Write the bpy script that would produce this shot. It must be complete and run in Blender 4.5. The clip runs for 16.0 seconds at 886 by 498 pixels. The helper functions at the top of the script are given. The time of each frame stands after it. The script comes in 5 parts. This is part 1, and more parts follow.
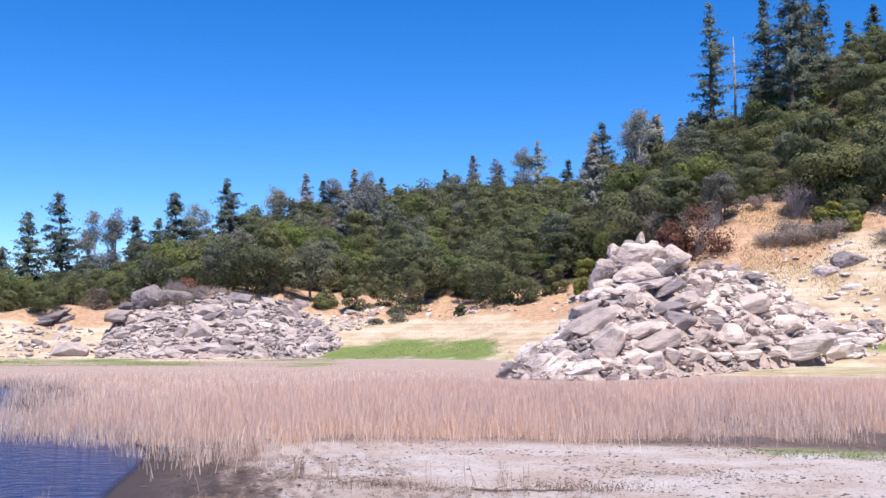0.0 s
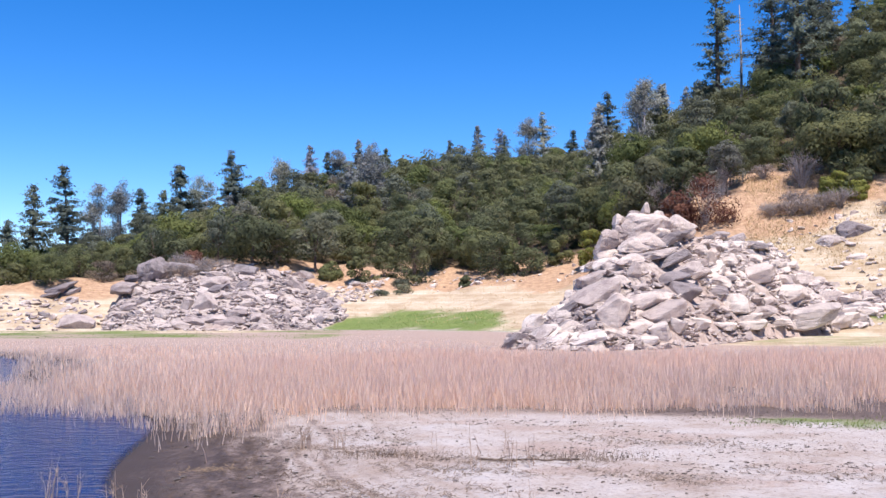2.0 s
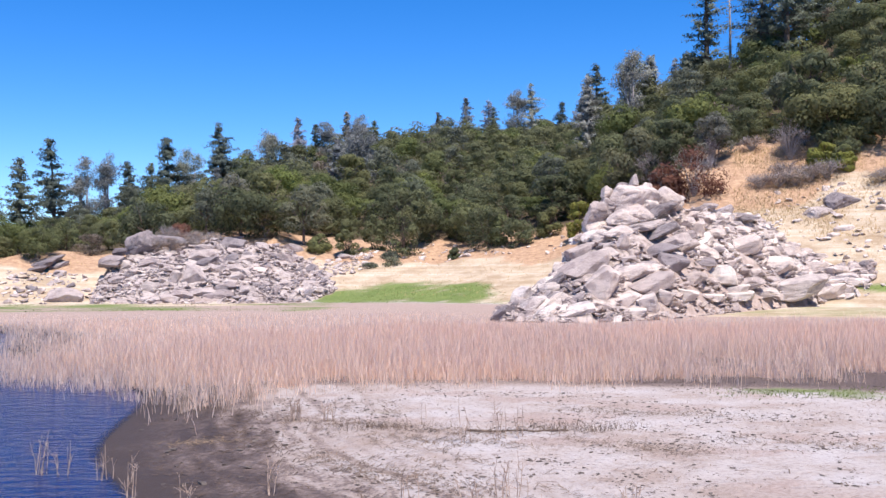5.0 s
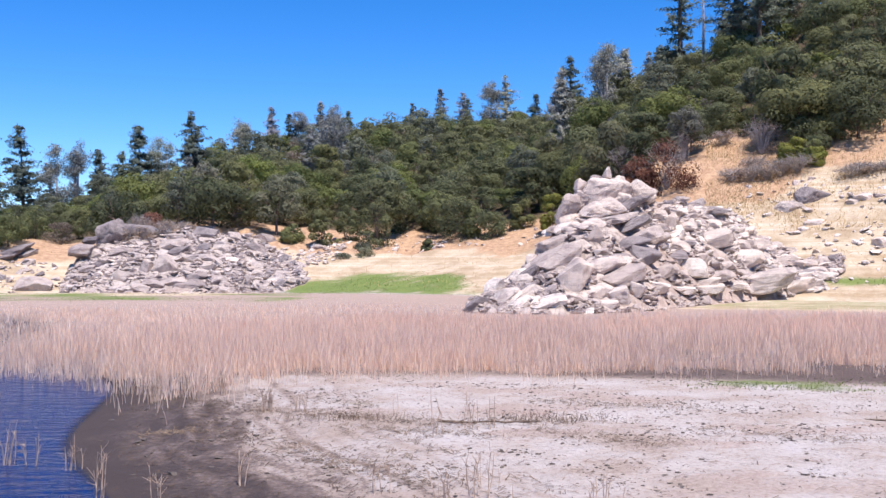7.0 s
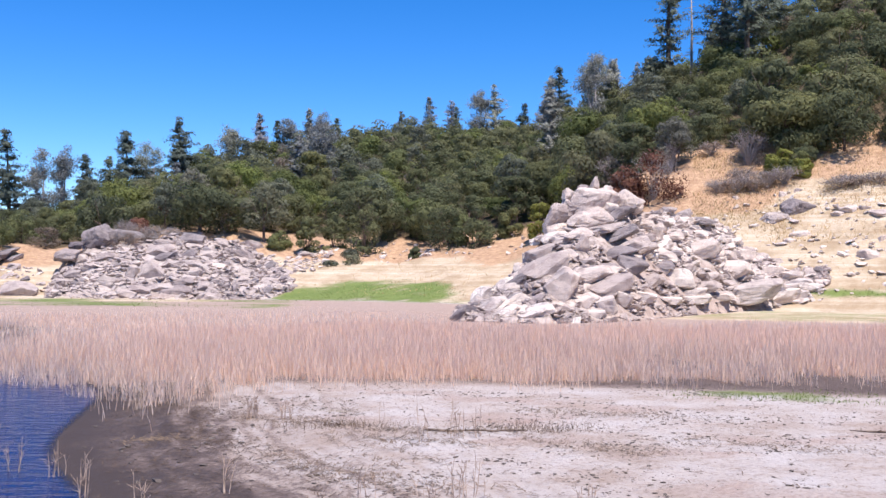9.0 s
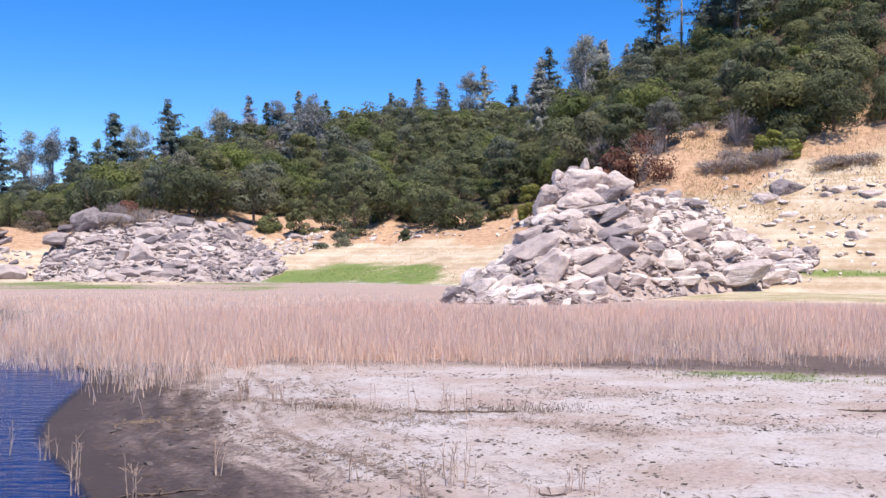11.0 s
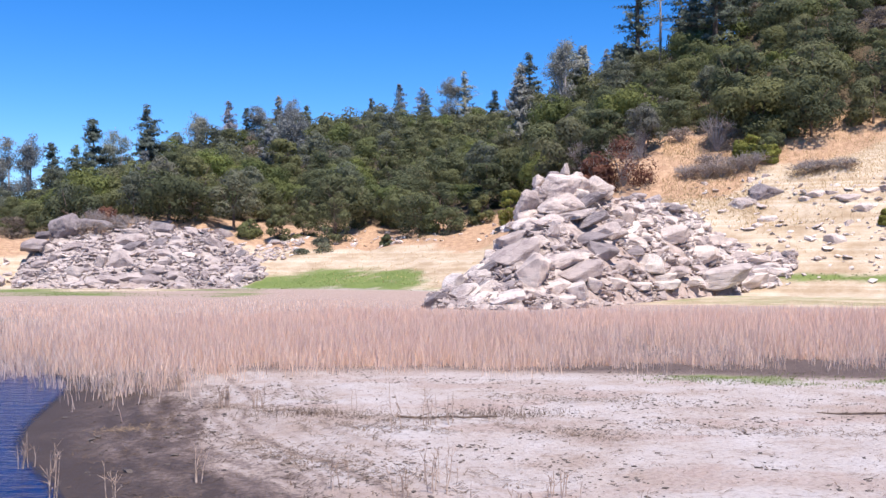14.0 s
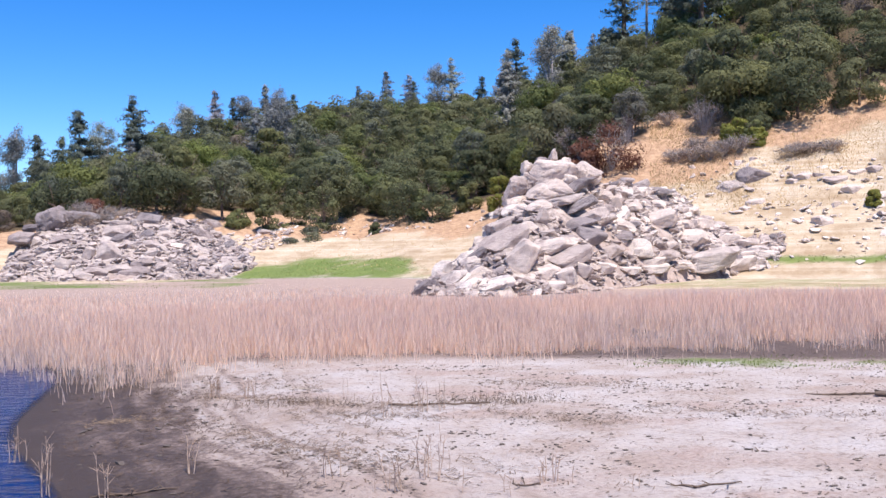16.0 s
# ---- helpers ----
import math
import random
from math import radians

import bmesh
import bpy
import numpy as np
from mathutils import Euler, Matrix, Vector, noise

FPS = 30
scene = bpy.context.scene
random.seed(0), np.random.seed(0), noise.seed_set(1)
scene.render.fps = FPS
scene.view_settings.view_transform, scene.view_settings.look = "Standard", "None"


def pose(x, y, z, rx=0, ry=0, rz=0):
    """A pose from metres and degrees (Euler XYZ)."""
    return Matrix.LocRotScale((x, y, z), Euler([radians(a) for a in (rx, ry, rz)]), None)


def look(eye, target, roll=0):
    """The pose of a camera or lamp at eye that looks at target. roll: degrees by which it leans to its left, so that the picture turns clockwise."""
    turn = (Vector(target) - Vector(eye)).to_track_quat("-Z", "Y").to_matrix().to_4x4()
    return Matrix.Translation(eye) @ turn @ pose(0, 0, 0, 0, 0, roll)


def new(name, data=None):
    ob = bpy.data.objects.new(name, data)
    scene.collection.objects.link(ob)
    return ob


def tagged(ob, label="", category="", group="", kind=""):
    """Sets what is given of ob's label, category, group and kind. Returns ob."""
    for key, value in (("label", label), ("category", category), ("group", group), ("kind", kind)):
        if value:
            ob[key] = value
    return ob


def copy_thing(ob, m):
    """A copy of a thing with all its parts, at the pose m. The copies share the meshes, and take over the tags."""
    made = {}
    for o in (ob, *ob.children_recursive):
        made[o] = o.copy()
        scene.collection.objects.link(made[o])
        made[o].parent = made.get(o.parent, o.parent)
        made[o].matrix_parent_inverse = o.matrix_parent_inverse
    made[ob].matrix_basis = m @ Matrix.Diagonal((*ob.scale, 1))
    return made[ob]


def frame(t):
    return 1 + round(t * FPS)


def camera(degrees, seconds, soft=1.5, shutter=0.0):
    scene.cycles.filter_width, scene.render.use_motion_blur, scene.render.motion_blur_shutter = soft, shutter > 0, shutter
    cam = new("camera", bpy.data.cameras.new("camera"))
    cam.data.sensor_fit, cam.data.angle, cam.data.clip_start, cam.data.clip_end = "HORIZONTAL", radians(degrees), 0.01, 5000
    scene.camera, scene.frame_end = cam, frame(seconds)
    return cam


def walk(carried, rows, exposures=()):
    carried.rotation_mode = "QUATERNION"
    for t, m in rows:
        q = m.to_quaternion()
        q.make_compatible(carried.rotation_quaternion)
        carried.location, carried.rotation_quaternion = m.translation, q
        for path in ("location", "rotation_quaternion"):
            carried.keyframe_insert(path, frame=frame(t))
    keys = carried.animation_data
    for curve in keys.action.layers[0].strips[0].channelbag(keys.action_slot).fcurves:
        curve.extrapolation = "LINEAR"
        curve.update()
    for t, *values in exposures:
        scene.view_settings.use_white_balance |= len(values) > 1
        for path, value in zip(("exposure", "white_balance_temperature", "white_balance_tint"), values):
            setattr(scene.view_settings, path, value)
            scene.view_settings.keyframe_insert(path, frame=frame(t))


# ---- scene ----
# The camera stands still on the bank and is turned by hand.
cam = camera(47.5, 16.0, soft=1.48)
EYE = (0.0, 0.0, 2.5)
PATH = (
    (0.0, pose(*EYE, 94.70, -0.00, 0.00)),
    (0.5, pose(*EYE, 94.48, -0.43, -0.92)),
    (1.0, pose(*EYE, 92.79, -0.70, -0.20)),
    (1.5, pose(*EYE, 93.02, -0.37, -0.38)),
    (2.0, pose(*EYE, 93.06, 0.21, 0.29)),
    (2.5, pose(*EYE, 92.86, 0.43, 0.62)),
    (3.0, pose(*EYE, 92.81, 0.98, 0.28)),
    (3.5, pose(*EYE, 91.40, 0.36, -0.04)),
    (4.0, pose(*EYE, 91.38, 0.58, -0.55)),
    (4.2, pose(*EYE, 91.49, 0.55, -0.38)),
    (6.3, pose(*EYE, 91.44, -0.12, -0.79)),
    (6.5, pose(*EYE, 91.27, -0.02, -1.16)),
    (7.0, pose(*EYE, 90.98, -0.00, -1.87)),
    (7.5, pose(*EYE, 90.70, 0.07, -1.45)),
    (8.0, pose(*EYE, 90.36, 0.01, -1.32)),
    (8.5, pose(*EYE, 91.20, 0.20, -1.48)),
    (9.0, pose(*EYE, 91.45, -0.49, -2.59)),
    (9.2, pose(*EYE, 91.51, -0.38, -2.79)),
    (11.3, pose(*EYE, 90.36, -0.32, -3.21)),
    (11.5, pose(*EYE, 90.47, -0.38, -3.29)),
    (12.0, pose(*EYE, 90.73, -0.43, -3.41)),
    (12.5, pose(*EYE, 90.40, -0.16, -3.57)),
    (13.0, pose(*EYE, 90.65, -0.03, -3.45)),
    (13.5, pose(*EYE, 90.42, -0.14, -3.94)),
    (14.0, pose(*EYE, 90.73, -0.06, -4.22)),
    (14.5, pose(*EYE, 90.77, 0.06, -4.54)),
    (15.0, pose(*EYE, 90.70, 0.23, -5.10)),
    (15.5, pose(*EYE, 90.50, 0.51, -4.91)),
    (16.0, pose(*EYE, 90.00, 0.75, -4.83)),
)
walk(cam, PATH, exposures=((0.0, 0.46, 6500, 15), (16.0, 0.46, 6500, 15)))

# ---- daylight ----
SUN = Vector((0.14, -0.38, 0.91)).normalized()
world = bpy.data.worlds.new("world")
scene.world = world
world.use_nodes = True
wn = world.node_tree.nodes
sky = wn.new("ShaderNodeTexSky")
sky.sky_type = "NISHITA"
sky.sun_disc = False
sky.sun_elevation = math.asin(SUN.z)
sky.sun_rotation = math.atan2(SUN.x, SUN.y)
sky.altitude = 2500
sky.air_density = 1.0
sky.dust_density = 0.0
sky.ozone_density = 4.0
wn["Background"].inputs["Strength"].default_value = 0.15
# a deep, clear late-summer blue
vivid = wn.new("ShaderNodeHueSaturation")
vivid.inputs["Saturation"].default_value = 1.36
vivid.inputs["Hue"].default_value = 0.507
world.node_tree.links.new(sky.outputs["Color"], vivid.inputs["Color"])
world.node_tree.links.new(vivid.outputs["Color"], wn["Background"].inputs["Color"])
sun_data = bpy.data.lights.new("sun", "SUN")
sun_data.energy, sun_data.angle, sun_data.color = 5.0, radians(0.5), (1.0, 0.94, 0.86)
sun = new("sun", sun_data)
sun.matrix_world = look(SUN * 300, (0, 0, 0))


# ---- materials ----
def material(name, rough=0.8):
    m = bpy.data.materials.new(name)
    m.use_nodes = True
    n = m.node_tree.nodes
    n["Principled BSDF"].inputs["Roughness"].default_value = rough
    n["Principled BSDF"].inputs["Specular IOR Level"].default_value = 0.25
    return m, n, m.node_tree.links


def noise_node(n, l, vec, scale, detail=4, rough=0.6):
    t = n.new("ShaderNodeTexNoise")
    t.inputs["Scale"].default_value, t.inputs["Detail"].default_value, t.inputs["Roughness"].default_value = scale, detail, rough
    l.new(vec, t.inputs["Vector"])
    return t.outputs["Fac"]


def ramp(n, l, fac, *stops):
    r = n.new("ShaderNodeValToRGB")
    e = r.color_ramp.elements
    while len(e) < len(stops):
        e.new(0.5)
    for el, (p, c) in zip(e, stops):
        el.position, el.color = p, (*c, 1) if len(c) == 3 else c
    l.new(fac, r.inputs["Fac"])
    return r.outputs["Color"]


def mix(n, l, fac, a, b, kind="MIX"):
    x = n.new("ShaderNodeMix")
    x.data_type, x.blend_type = "RGBA", kind
    for sock, v in ((x.inputs["Factor"], fac), (x.inputs["A"], a), (x.inputs["B"], b)):
        if isinstance(v, (int, float)):
            sock.default_value = v
        elif isinstance(v, tuple):
            sock.default_value = (*v, 1)
        else:
            l.new(v, sock)
    return x.outputs["Result"]


def maths(n, l, op, a, b=None):
    x = n.new("ShaderNodeMath")
    x.operation = op
    for sock, v in zip(x.inputs, (a, b)):
        if v is None:
            continue
        if isinstance(v, (int, float)):
            sock.default_value = v
        else:
            l.new(v, sock)
    return x.outputs["Value"]


def bump(n, l, height, strength, distance):
    b = n.new("ShaderNodeBump")
    b.inputs["Strength"].default_value, b.inputs["Distance"].default_value = strength, distance
    l.new(height, b.inputs["Height"])
    l.new(b.outputs["Normal"], n["Principled BSDF"].inputs["Normal"])


def ground_material():
    m, n, l = material("ground", 0.9)
    pos = n.new("ShaderNodeNewGeometry").outputs["Position"]
    za, zb = n.new("ShaderNodeAttribute"), n.new("ShaderNodeAttribute")
    za.attribute_name, zb.attribute_name = "zone_a", "zone_b"
    sa, sb = n.new("ShaderNodeSeparateColor"), n.new("ShaderNodeSeparateColor")
    l.new(za.outputs["Color"], sa.inputs["Color"])
    l.new(zb.outputs["Color"], sb.inputs["Color"])
    big = noise_node(n, l, pos, 0.35, 5, 0.65)
    mid = noise_node(n, l, pos, 2.2, 6, 0.7)
    fine = noise_node(n, l, pos, 14.0, 6, 0.75)

    def edge(mask, amount=0.5, lo=0.35, hi=0.65, by=None):
        # break a zone's edge up with the middle grain
        s = maths(n, l, "MULTIPLY", maths(n, l, "SUBTRACT", by or mid, 0.5), amount * 2)
        s = maths(n, l, "ADD", mask, s)
        r = n.new("ShaderNodeMapRange")
        r.interpolation_type = "SMOOTHSTEP"
        r.inputs["From Min"].default_value, r.inputs["From Max"].default_value = lo, hi
        l.new(s, r.inputs["Value"])
        return r.outputs["Result"]

    drift = noise_node(n, l, pos, 0.55, 6, 0.7)
    mud = ramp(n, l, drift, (0.36, (0.39, 0.31, 0.262)), (0.5, (0.48, 0.418, 0.385)), (0.62, (0.53, 0.487, 0.468)))
    crumbs = ramp(n, l, fine, (0.36, (0.45, 0.38, 0.34)), (0.52, (1, 1, 1)))
    mud = mix(n, l, 0.5, mud, crumbs, "MULTIPLY")
    spots = ramp(n, l, noise_node(n, l, pos, 5.0, 5, 0.8), (0.34, (0.4, 0.33, 0.28)), (0.42, (1, 1, 1)))
    mud = mix(n, l, 0.7, mud, spots, "MULTIPLY")
    litter = ramp(n, l, fine, (0.3, (0.26, 0.187, 0.157)), (0.7, (0.50, 0.38, 0.32)))
    damp = maths(n, l, "ADD", sb.outputs["Red"], maths(n, l, "MULTIPLY", maths(n, l, "SUBTRACT", mid, 0.5), 0.5))
    damp = maths(n, l, "ADD", damp, maths(n, l, "MULTIPLY", maths(n, l, "SUBTRACT", fine, 0.5), 1.3))
    wet = ramp(n, l, damp, (0.3, (0.36, 0.285, 0.24)), (0.5, (0.215, 0.163, 0.14)), (0.74, (0.116, 0.084, 0.072)), (1.0, (0.064, 0.046, 0.04)))
    soak = n.new("ShaderNodeMapRange")
    soak.interpolation_type = "SMOOTHSTEP"
    soak.inputs["From Min"].default_value, soak.inputs["From Max"].default_value = 0.1, 0.42
    l.new(damp, soak.inputs["Value"])
    # old water lines run along the bank as faint bands
    sep = n.new("ShaderNodeSeparateXYZ")
    l.new(pos, sep.inputs["Vector"])
    z = maths(n, l, "ADD", sep.outputs["Z"], maths(n, l, "MULTIPLY", mid, 0.25))
    comb = n.new("ShaderNodeCombineXYZ")
    l.new(maths(n, l, "MULTIPLY", z, 3.2), comb.inputs["X"])
    bands = noise_node(n, l, comb.outputs["Vector"], 1.0, 3, 0.7)
    bank = ramp(n, l, bands, (0.33, (0.44, 0.33, 0.215)), (0.48, (0.57, 0.465, 0.335)), (0.62, (0.69, 0.61, 0.50)))
    bank = mix(n, l, 0.35, bank, ramp(n, l, mid, (0.3, (0.47, 0.345, 0.215)), (0.7, (0.66, 0.56, 0.43))))
    bank = mix(n, l, 0.9, bank, ramp(n, l, big, (0.36, (0.70, 0.645, 0.57)), (0.56, (1, 1, 1))), "MULTIPLY")
    bank = mix(n, l, 0.4, bank, ramp(n, l, fine, (0.3, (0.5, 0.42, 0.35)), (0.6, (1, 1, 1))), "MULTIPLY")
    flat_pos = n.new("ShaderNodeMapping")
    flat_pos.inputs["Scale"].default_value = (0.35, 1.0, 1.0)
    l.new(pos, flat_pos.inputs["Vector"])
    patchy = noise_node(n, l, flat_pos.outputs["Vector"], 0.9, 6, 0.75)
    green = ramp(n, l, patchy, (0.3, (0.095, 0.15, 0.034)), (0.7, (0.205, 0.25, 0.078)))
    red = ramp(n, l, mid, (0.32, (0.30, 0.175, 0.105)), (0.66, (0.55, 0.375, 0.24)))
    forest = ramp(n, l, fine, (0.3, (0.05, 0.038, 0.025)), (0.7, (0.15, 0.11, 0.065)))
    c = mix(n, l, edge(sb.outputs["Green"], 0.9, 0.15, 1.0), mud, litter)
    c = mix(n, l, soak.outputs["Result"], c, wet)
    c = mix(n, l, edge(sa.outputs["Red"], 0.5), c, bank)
    c = mix(n, l, za.outputs["Alpha"], c, ramp(n, l, mid, (0.36, (0.17, 0.135, 0.12)), (0.6, (0.56, 0.47, 0.415))))
    c = mix(n, l, edge(sa.outputs["Blue"], 0.6), c, red)
    c = mix(n, l, edge(sa.outputs["Green"], 0.8, 0.2, 0.85, patchy), c, green)
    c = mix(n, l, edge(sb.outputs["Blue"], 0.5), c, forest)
    l.new(c, n["Principled BSDF"].inputs["Base Color"])
    rough = maths(n, l, "SUBTRACT", 0.92, maths(n, l, "MULTIPLY", soak.outputs["Result"], 0.2))
    l.new(rough, n["Principled BSDF"].inputs["Roughness"])
    bump(n, l, maths(n, l, "ADD", maths(n, l, "MULTIPLY", mid, 1.5), fine), 0.8, 0.05)
    return m


def rock_material(name, light, dark):
    m, n, l = material(name, 0.85)
    rnd = n.new("ShaderNodeObjectInfo").outputs["Random"]
    geo = n.new("ShaderNodeNewGeometry")
    pos = geo.outputs["Position"]
    big = noise_node(n, l, pos, 0.55, 5, 0.7)
    mid = noise_node(n, l, pos, 3.0, 6, 0.75)
    fine = noise_node(n, l, pos, 16.0, 5, 0.7)
    c = ramp(n, l, big, (0.36, dark), (0.52, light), (0.7, tuple(min(1, v * 1.08) for v in light)))
    c = mix(n, l, 0.45, c, ramp(n, l, mid, (0.3, (0.5, 0.47, 0.50)), (0.46, (1, 1, 1))), "MULTIPLY")
    c = mix(n, l, 0.35, c, ramp(n, l, fine, (0.3, (0.5, 0.48, 0.47)), (0.48, (1, 1, 1))), "MULTIPLY")
    # bedding: thin dark seams across the stone
    mp = n.new("ShaderNodeMapping")
    mp.inputs["Scale"].default_value = (0.5, 0.5, 4.5)
    mp.inputs["Rotation"].default_value = (0.3, 0.5, 0)
    l.new(pos, mp.inputs["Vector"])
    seam = noise_node(n, l, mp.outputs["Vector"], 1.1, 5, 0.7)
    c = mix(n, l, 0.4, c, ramp(n, l, seam, (0.36, (0.45, 0.42, 0.45)), (0.45, (1, 1, 1))), "MULTIPLY")
    # lichen and water stains in soft purple-grey patches
    stain = noise_node(n, l, pos, 0.9, 5, 0.72)
    c = mix(n, l, 0.6, c, ramp(n, l, stain, (0.35, (0.50, 0.455, 0.49)), (0.47, (1, 1, 1))), "MULTIPLY")
    c = mix(n, l, 0.6, c, ramp(n, l, geo.outputs["Random Per Island"], (0.0, (0.72, 0.69, 0.69)), (0.4, (1, 1, 1))), "MULTIPLY")
    tone = ramp(n, l, rnd, (0.0, (0.62, 0.59, 0.605)), (0.35, (0.94, 0.91, 0.905)), (1.0, (1.0, 0.985, 0.965)))
    c = mix(n, l, 0.85, c, tone, "MULTIPLY")
    l.new(c, n["Principled BSDF"].inputs["Base Color"])
    bump(n, l, maths(n, l, "ADD", maths(n, l, "MULTIPLY", maths(n, l, "ADD", mid, maths(n, l, "MULTIPLY", seam, 0.6)), 1.6), fine), 0.8, 0.09)
    return m


def leaf_material(name, dark, light, spread=0.75, see=0.33, patchy=0.6):
    m, n, l = material(name, 0.85)
    n["Principled BSDF"].inputs["Specular IOR Level"].default_value = 0.1
    geo = n.new("ShaderNodeNewGeometry")
    rnd = n.new("ShaderNodeObjectInfo").outputs["Random"]
    c = ramp(n, l, geo.outputs["Random Per Island"], (0.0, dark), (1.0, light))
    tone = ramp(n, l, rnd, (0.0, (0.60, 0.64, 0.62)), (0.35, (0.92, 0.95, 0.92)), (0.6, (1.2, 1.13, 0.88)), (0.8, (1.22, 1.28, 0.92)), (1.0, (1.15, 1.04, 1.1)))
    c = mix(n, l, spread, c, tone, "MULTIPLY")
    patch = noise_node(n, l, geo.outputs["Position"], 0.13, 3, 0.6)
    c = mix(n, l, patchy, c, ramp(n, l, patch, (0.35, (0.62, 0.65, 0.68)), (0.6, (1.1, 1.08, 0.95))), "MULTIPLY")
    b = n["Principled BSDF"]
    l.new(c, b.inputs["Base Color"])
    t = n.new("ShaderNodeBsdfTranslucent")
    l.new(c, t.inputs["Color"])
    s = n.new("ShaderNodeMixShader")
    s.inputs["Fac"].default_value = see
    l.new(b.outputs["BSDF"], s.inputs[1])
    l.new(t.outputs["BSDF"], s.inputs[2])
    l.new(s.outputs["Shader"], n["Material Output"].inputs["Surface"])
    return m


def bark_material(name, a, b):
    m, n, l = material(name, 0.9)
    tc = n.new("ShaderNodeTexCoord").outputs["Object"]
    l.new(ramp(n, l, noise_node(n, l, tc, 5.0, 5, 0.7), (0.3, a), (0.7, b)), n["Principled BSDF"].inputs["Base Color"])
    bump(n, l, noise_node(n, l, tc, 12.0), 0.8, 0.05)
    return m


def water_material():
    m, n, l = material("lake_water", 0.07)
    b = n["Principled BSDF"]
    pos = n.new("ShaderNodeNewGeometry").outputs["Position"]
    mp = n.new("ShaderNodeMapping")
    mp.inputs["Scale"].default_value = (1.0, 2.6, 1.0)
    mp.inputs["Rotation"].default_value = (0, 0, 0.35)
    l.new(pos, mp.inputs["Vector"])
    wave = noise_node(n, l, mp.outputs["Vector"], 1.6, 4, 0.6)
    l.new(ramp(n, l, noise_node(n, l, pos, 0.5), (0.3, (0.004, 0.015, 0.076)), (0.7, (0.007, 0.023, 0.102))), b.inputs["Base Color"])
    # the bottom shows through where the water is a hand deep
    deep = n.new("ShaderNodeAttribute")
    deep.attribute_name = "deep"
    clear = n.new("ShaderNodeBsdfTransparent")
    clear.inputs["Color"].default_value = (0.9, 0.93, 0.96, 1)
    both = n.new("ShaderNodeMixShader")
    l.new(deep.outputs["Fac"], both.inputs["Fac"])
    l.new(clear.outputs["BSDF"], both.inputs[1])
    l.new(b.outputs["BSDF"], both.inputs[2])
    l.new(both.outputs["Shader"], n["Material Output"].inputs["Surface"])
    b.inputs["IOR"].default_value = 1.33
    b.inputs["Specular IOR Level"].default_value = 0.17
    bump(n, l, wave, 0.6, 0.1)
    return m


GROUND = ground_material()
ROCK = rock_material("granite", (0.76, 0.66, 0.585), (0.53, 0.45, 0.41))
ROCK_GREY = rock_material("grey_granite", (0.59, 0.512, 0.468), (0.40, 0.345, 0.325))
ROCK_DARK = rock_material("weathered_granite", (0.35, 0.31, 0.305), (0.20, 0.177, 0.18))
ROCK_PALE = rock_material("bleached_granite", (0.85, 0.765, 0.685), (0.70, 0.62, 0.555))
OAK_LEAF = leaf_material("oak_leaves", (0.136, 0.148, 0.09), (0.188, 0.202, 0.116), see=0.42)
LIVE_LEAF = leaf_material("bright_leaves", (0.152, 0.176, 0.075), (0.205, 0.232, 0.098), see=0.42)
# grey foothill pine needles, with the blue of distance haze mixed into the colour
GREY_LEAF = leaf_material("hazy_grey_needles", (0.24, 0.25, 0.272), (0.34, 0.35, 0.37))
GREY_OAK = leaf_material("grey_leaves", (0.17, 0.182, 0.142), (0.235, 0.247, 0.195), see=0.42)
YELLOW_LEAF = leaf_material("yellowish_leaves", (0.19, 0.20, 0.06), (0.28, 0.28, 0.09))
# pine green shifted towards blue, to paint in the haze of distance
PINE_LEAF = leaf_material("hazy_pine_needles", (0.13, 0.155, 0.14), (0.20, 0.23, 0.20), see=0.4)
RED_LEAF = leaf_material("dead_red_leaves", (0.15, 0.065, 0.055), (0.30, 0.15, 0.115))
HILL_TWIG = leaf_material("grey_twigs", (0.15, 0.125, 0.125), (0.26, 0.225, 0.22))
TWIG_LEAF = leaf_material("bare_twigs", (0.27, 0.195, 0.175), (0.45, 0.345, 0.305))
REED = leaf_material("dry_reeds", (0.70, 0.49, 0.38), (1.0, 0.80, 0.66), 0.0, 0.42, 0.12)
STRAW = leaf_material("dry_straw", (0.46, 0.33, 0.17), (0.66, 0.50, 0.28), 0.0, 0.2)
GRASS = leaf_material("green_grass", (0.11, 0.165, 0.035), (0.21, 0.265, 0.075), 0.0, 0.3)
BARK = bark_material("bark", (0.07, 0.05, 0.04), (0.20, 0.15, 0.12))
DEAD_BARK = bark_material("silver_dead_wood", (0.22, 0.19, 0.18), (0.48, 0.44, 0.42))
WATER = water_material()


# ---- the lie of the land: a lake bed, a bank, a wooded hill ----
def grain(x, y, seed=0):
    """Smooth noise from -1 to 1 on the plane."""
    xi, yi = np.floor(x), np.floor(y)
    u, v = x - xi, y - yi
    u, v = u * u * (3 - 2 * u), v * v * (3 - 2 * v)

    def h(a, b):
        s = np.sin(a * 127.1 + b * 311.7 + seed * 74.7) * 43758.5453
        return (s - np.floor(s)) * 2 - 1

    return (h(xi, yi) * (1 - u) + h(xi + 1, yi) * u) * (1 - v) + (h(xi, yi + 1) * (1 - u) + h(xi + 1, yi + 1) * u) * v


def rough_grain(x, y, seed=0, octaves=4):
    return sum(grain(x * 2.03 ** k, y * 2.03 ** k, seed + k) * 0.5 ** k for k in range(octaves))


def smooth(a, b, x):
    t = np.clip((x - a) / (b - a), 0, 1)
    return t * t * (3 - 2 * t)


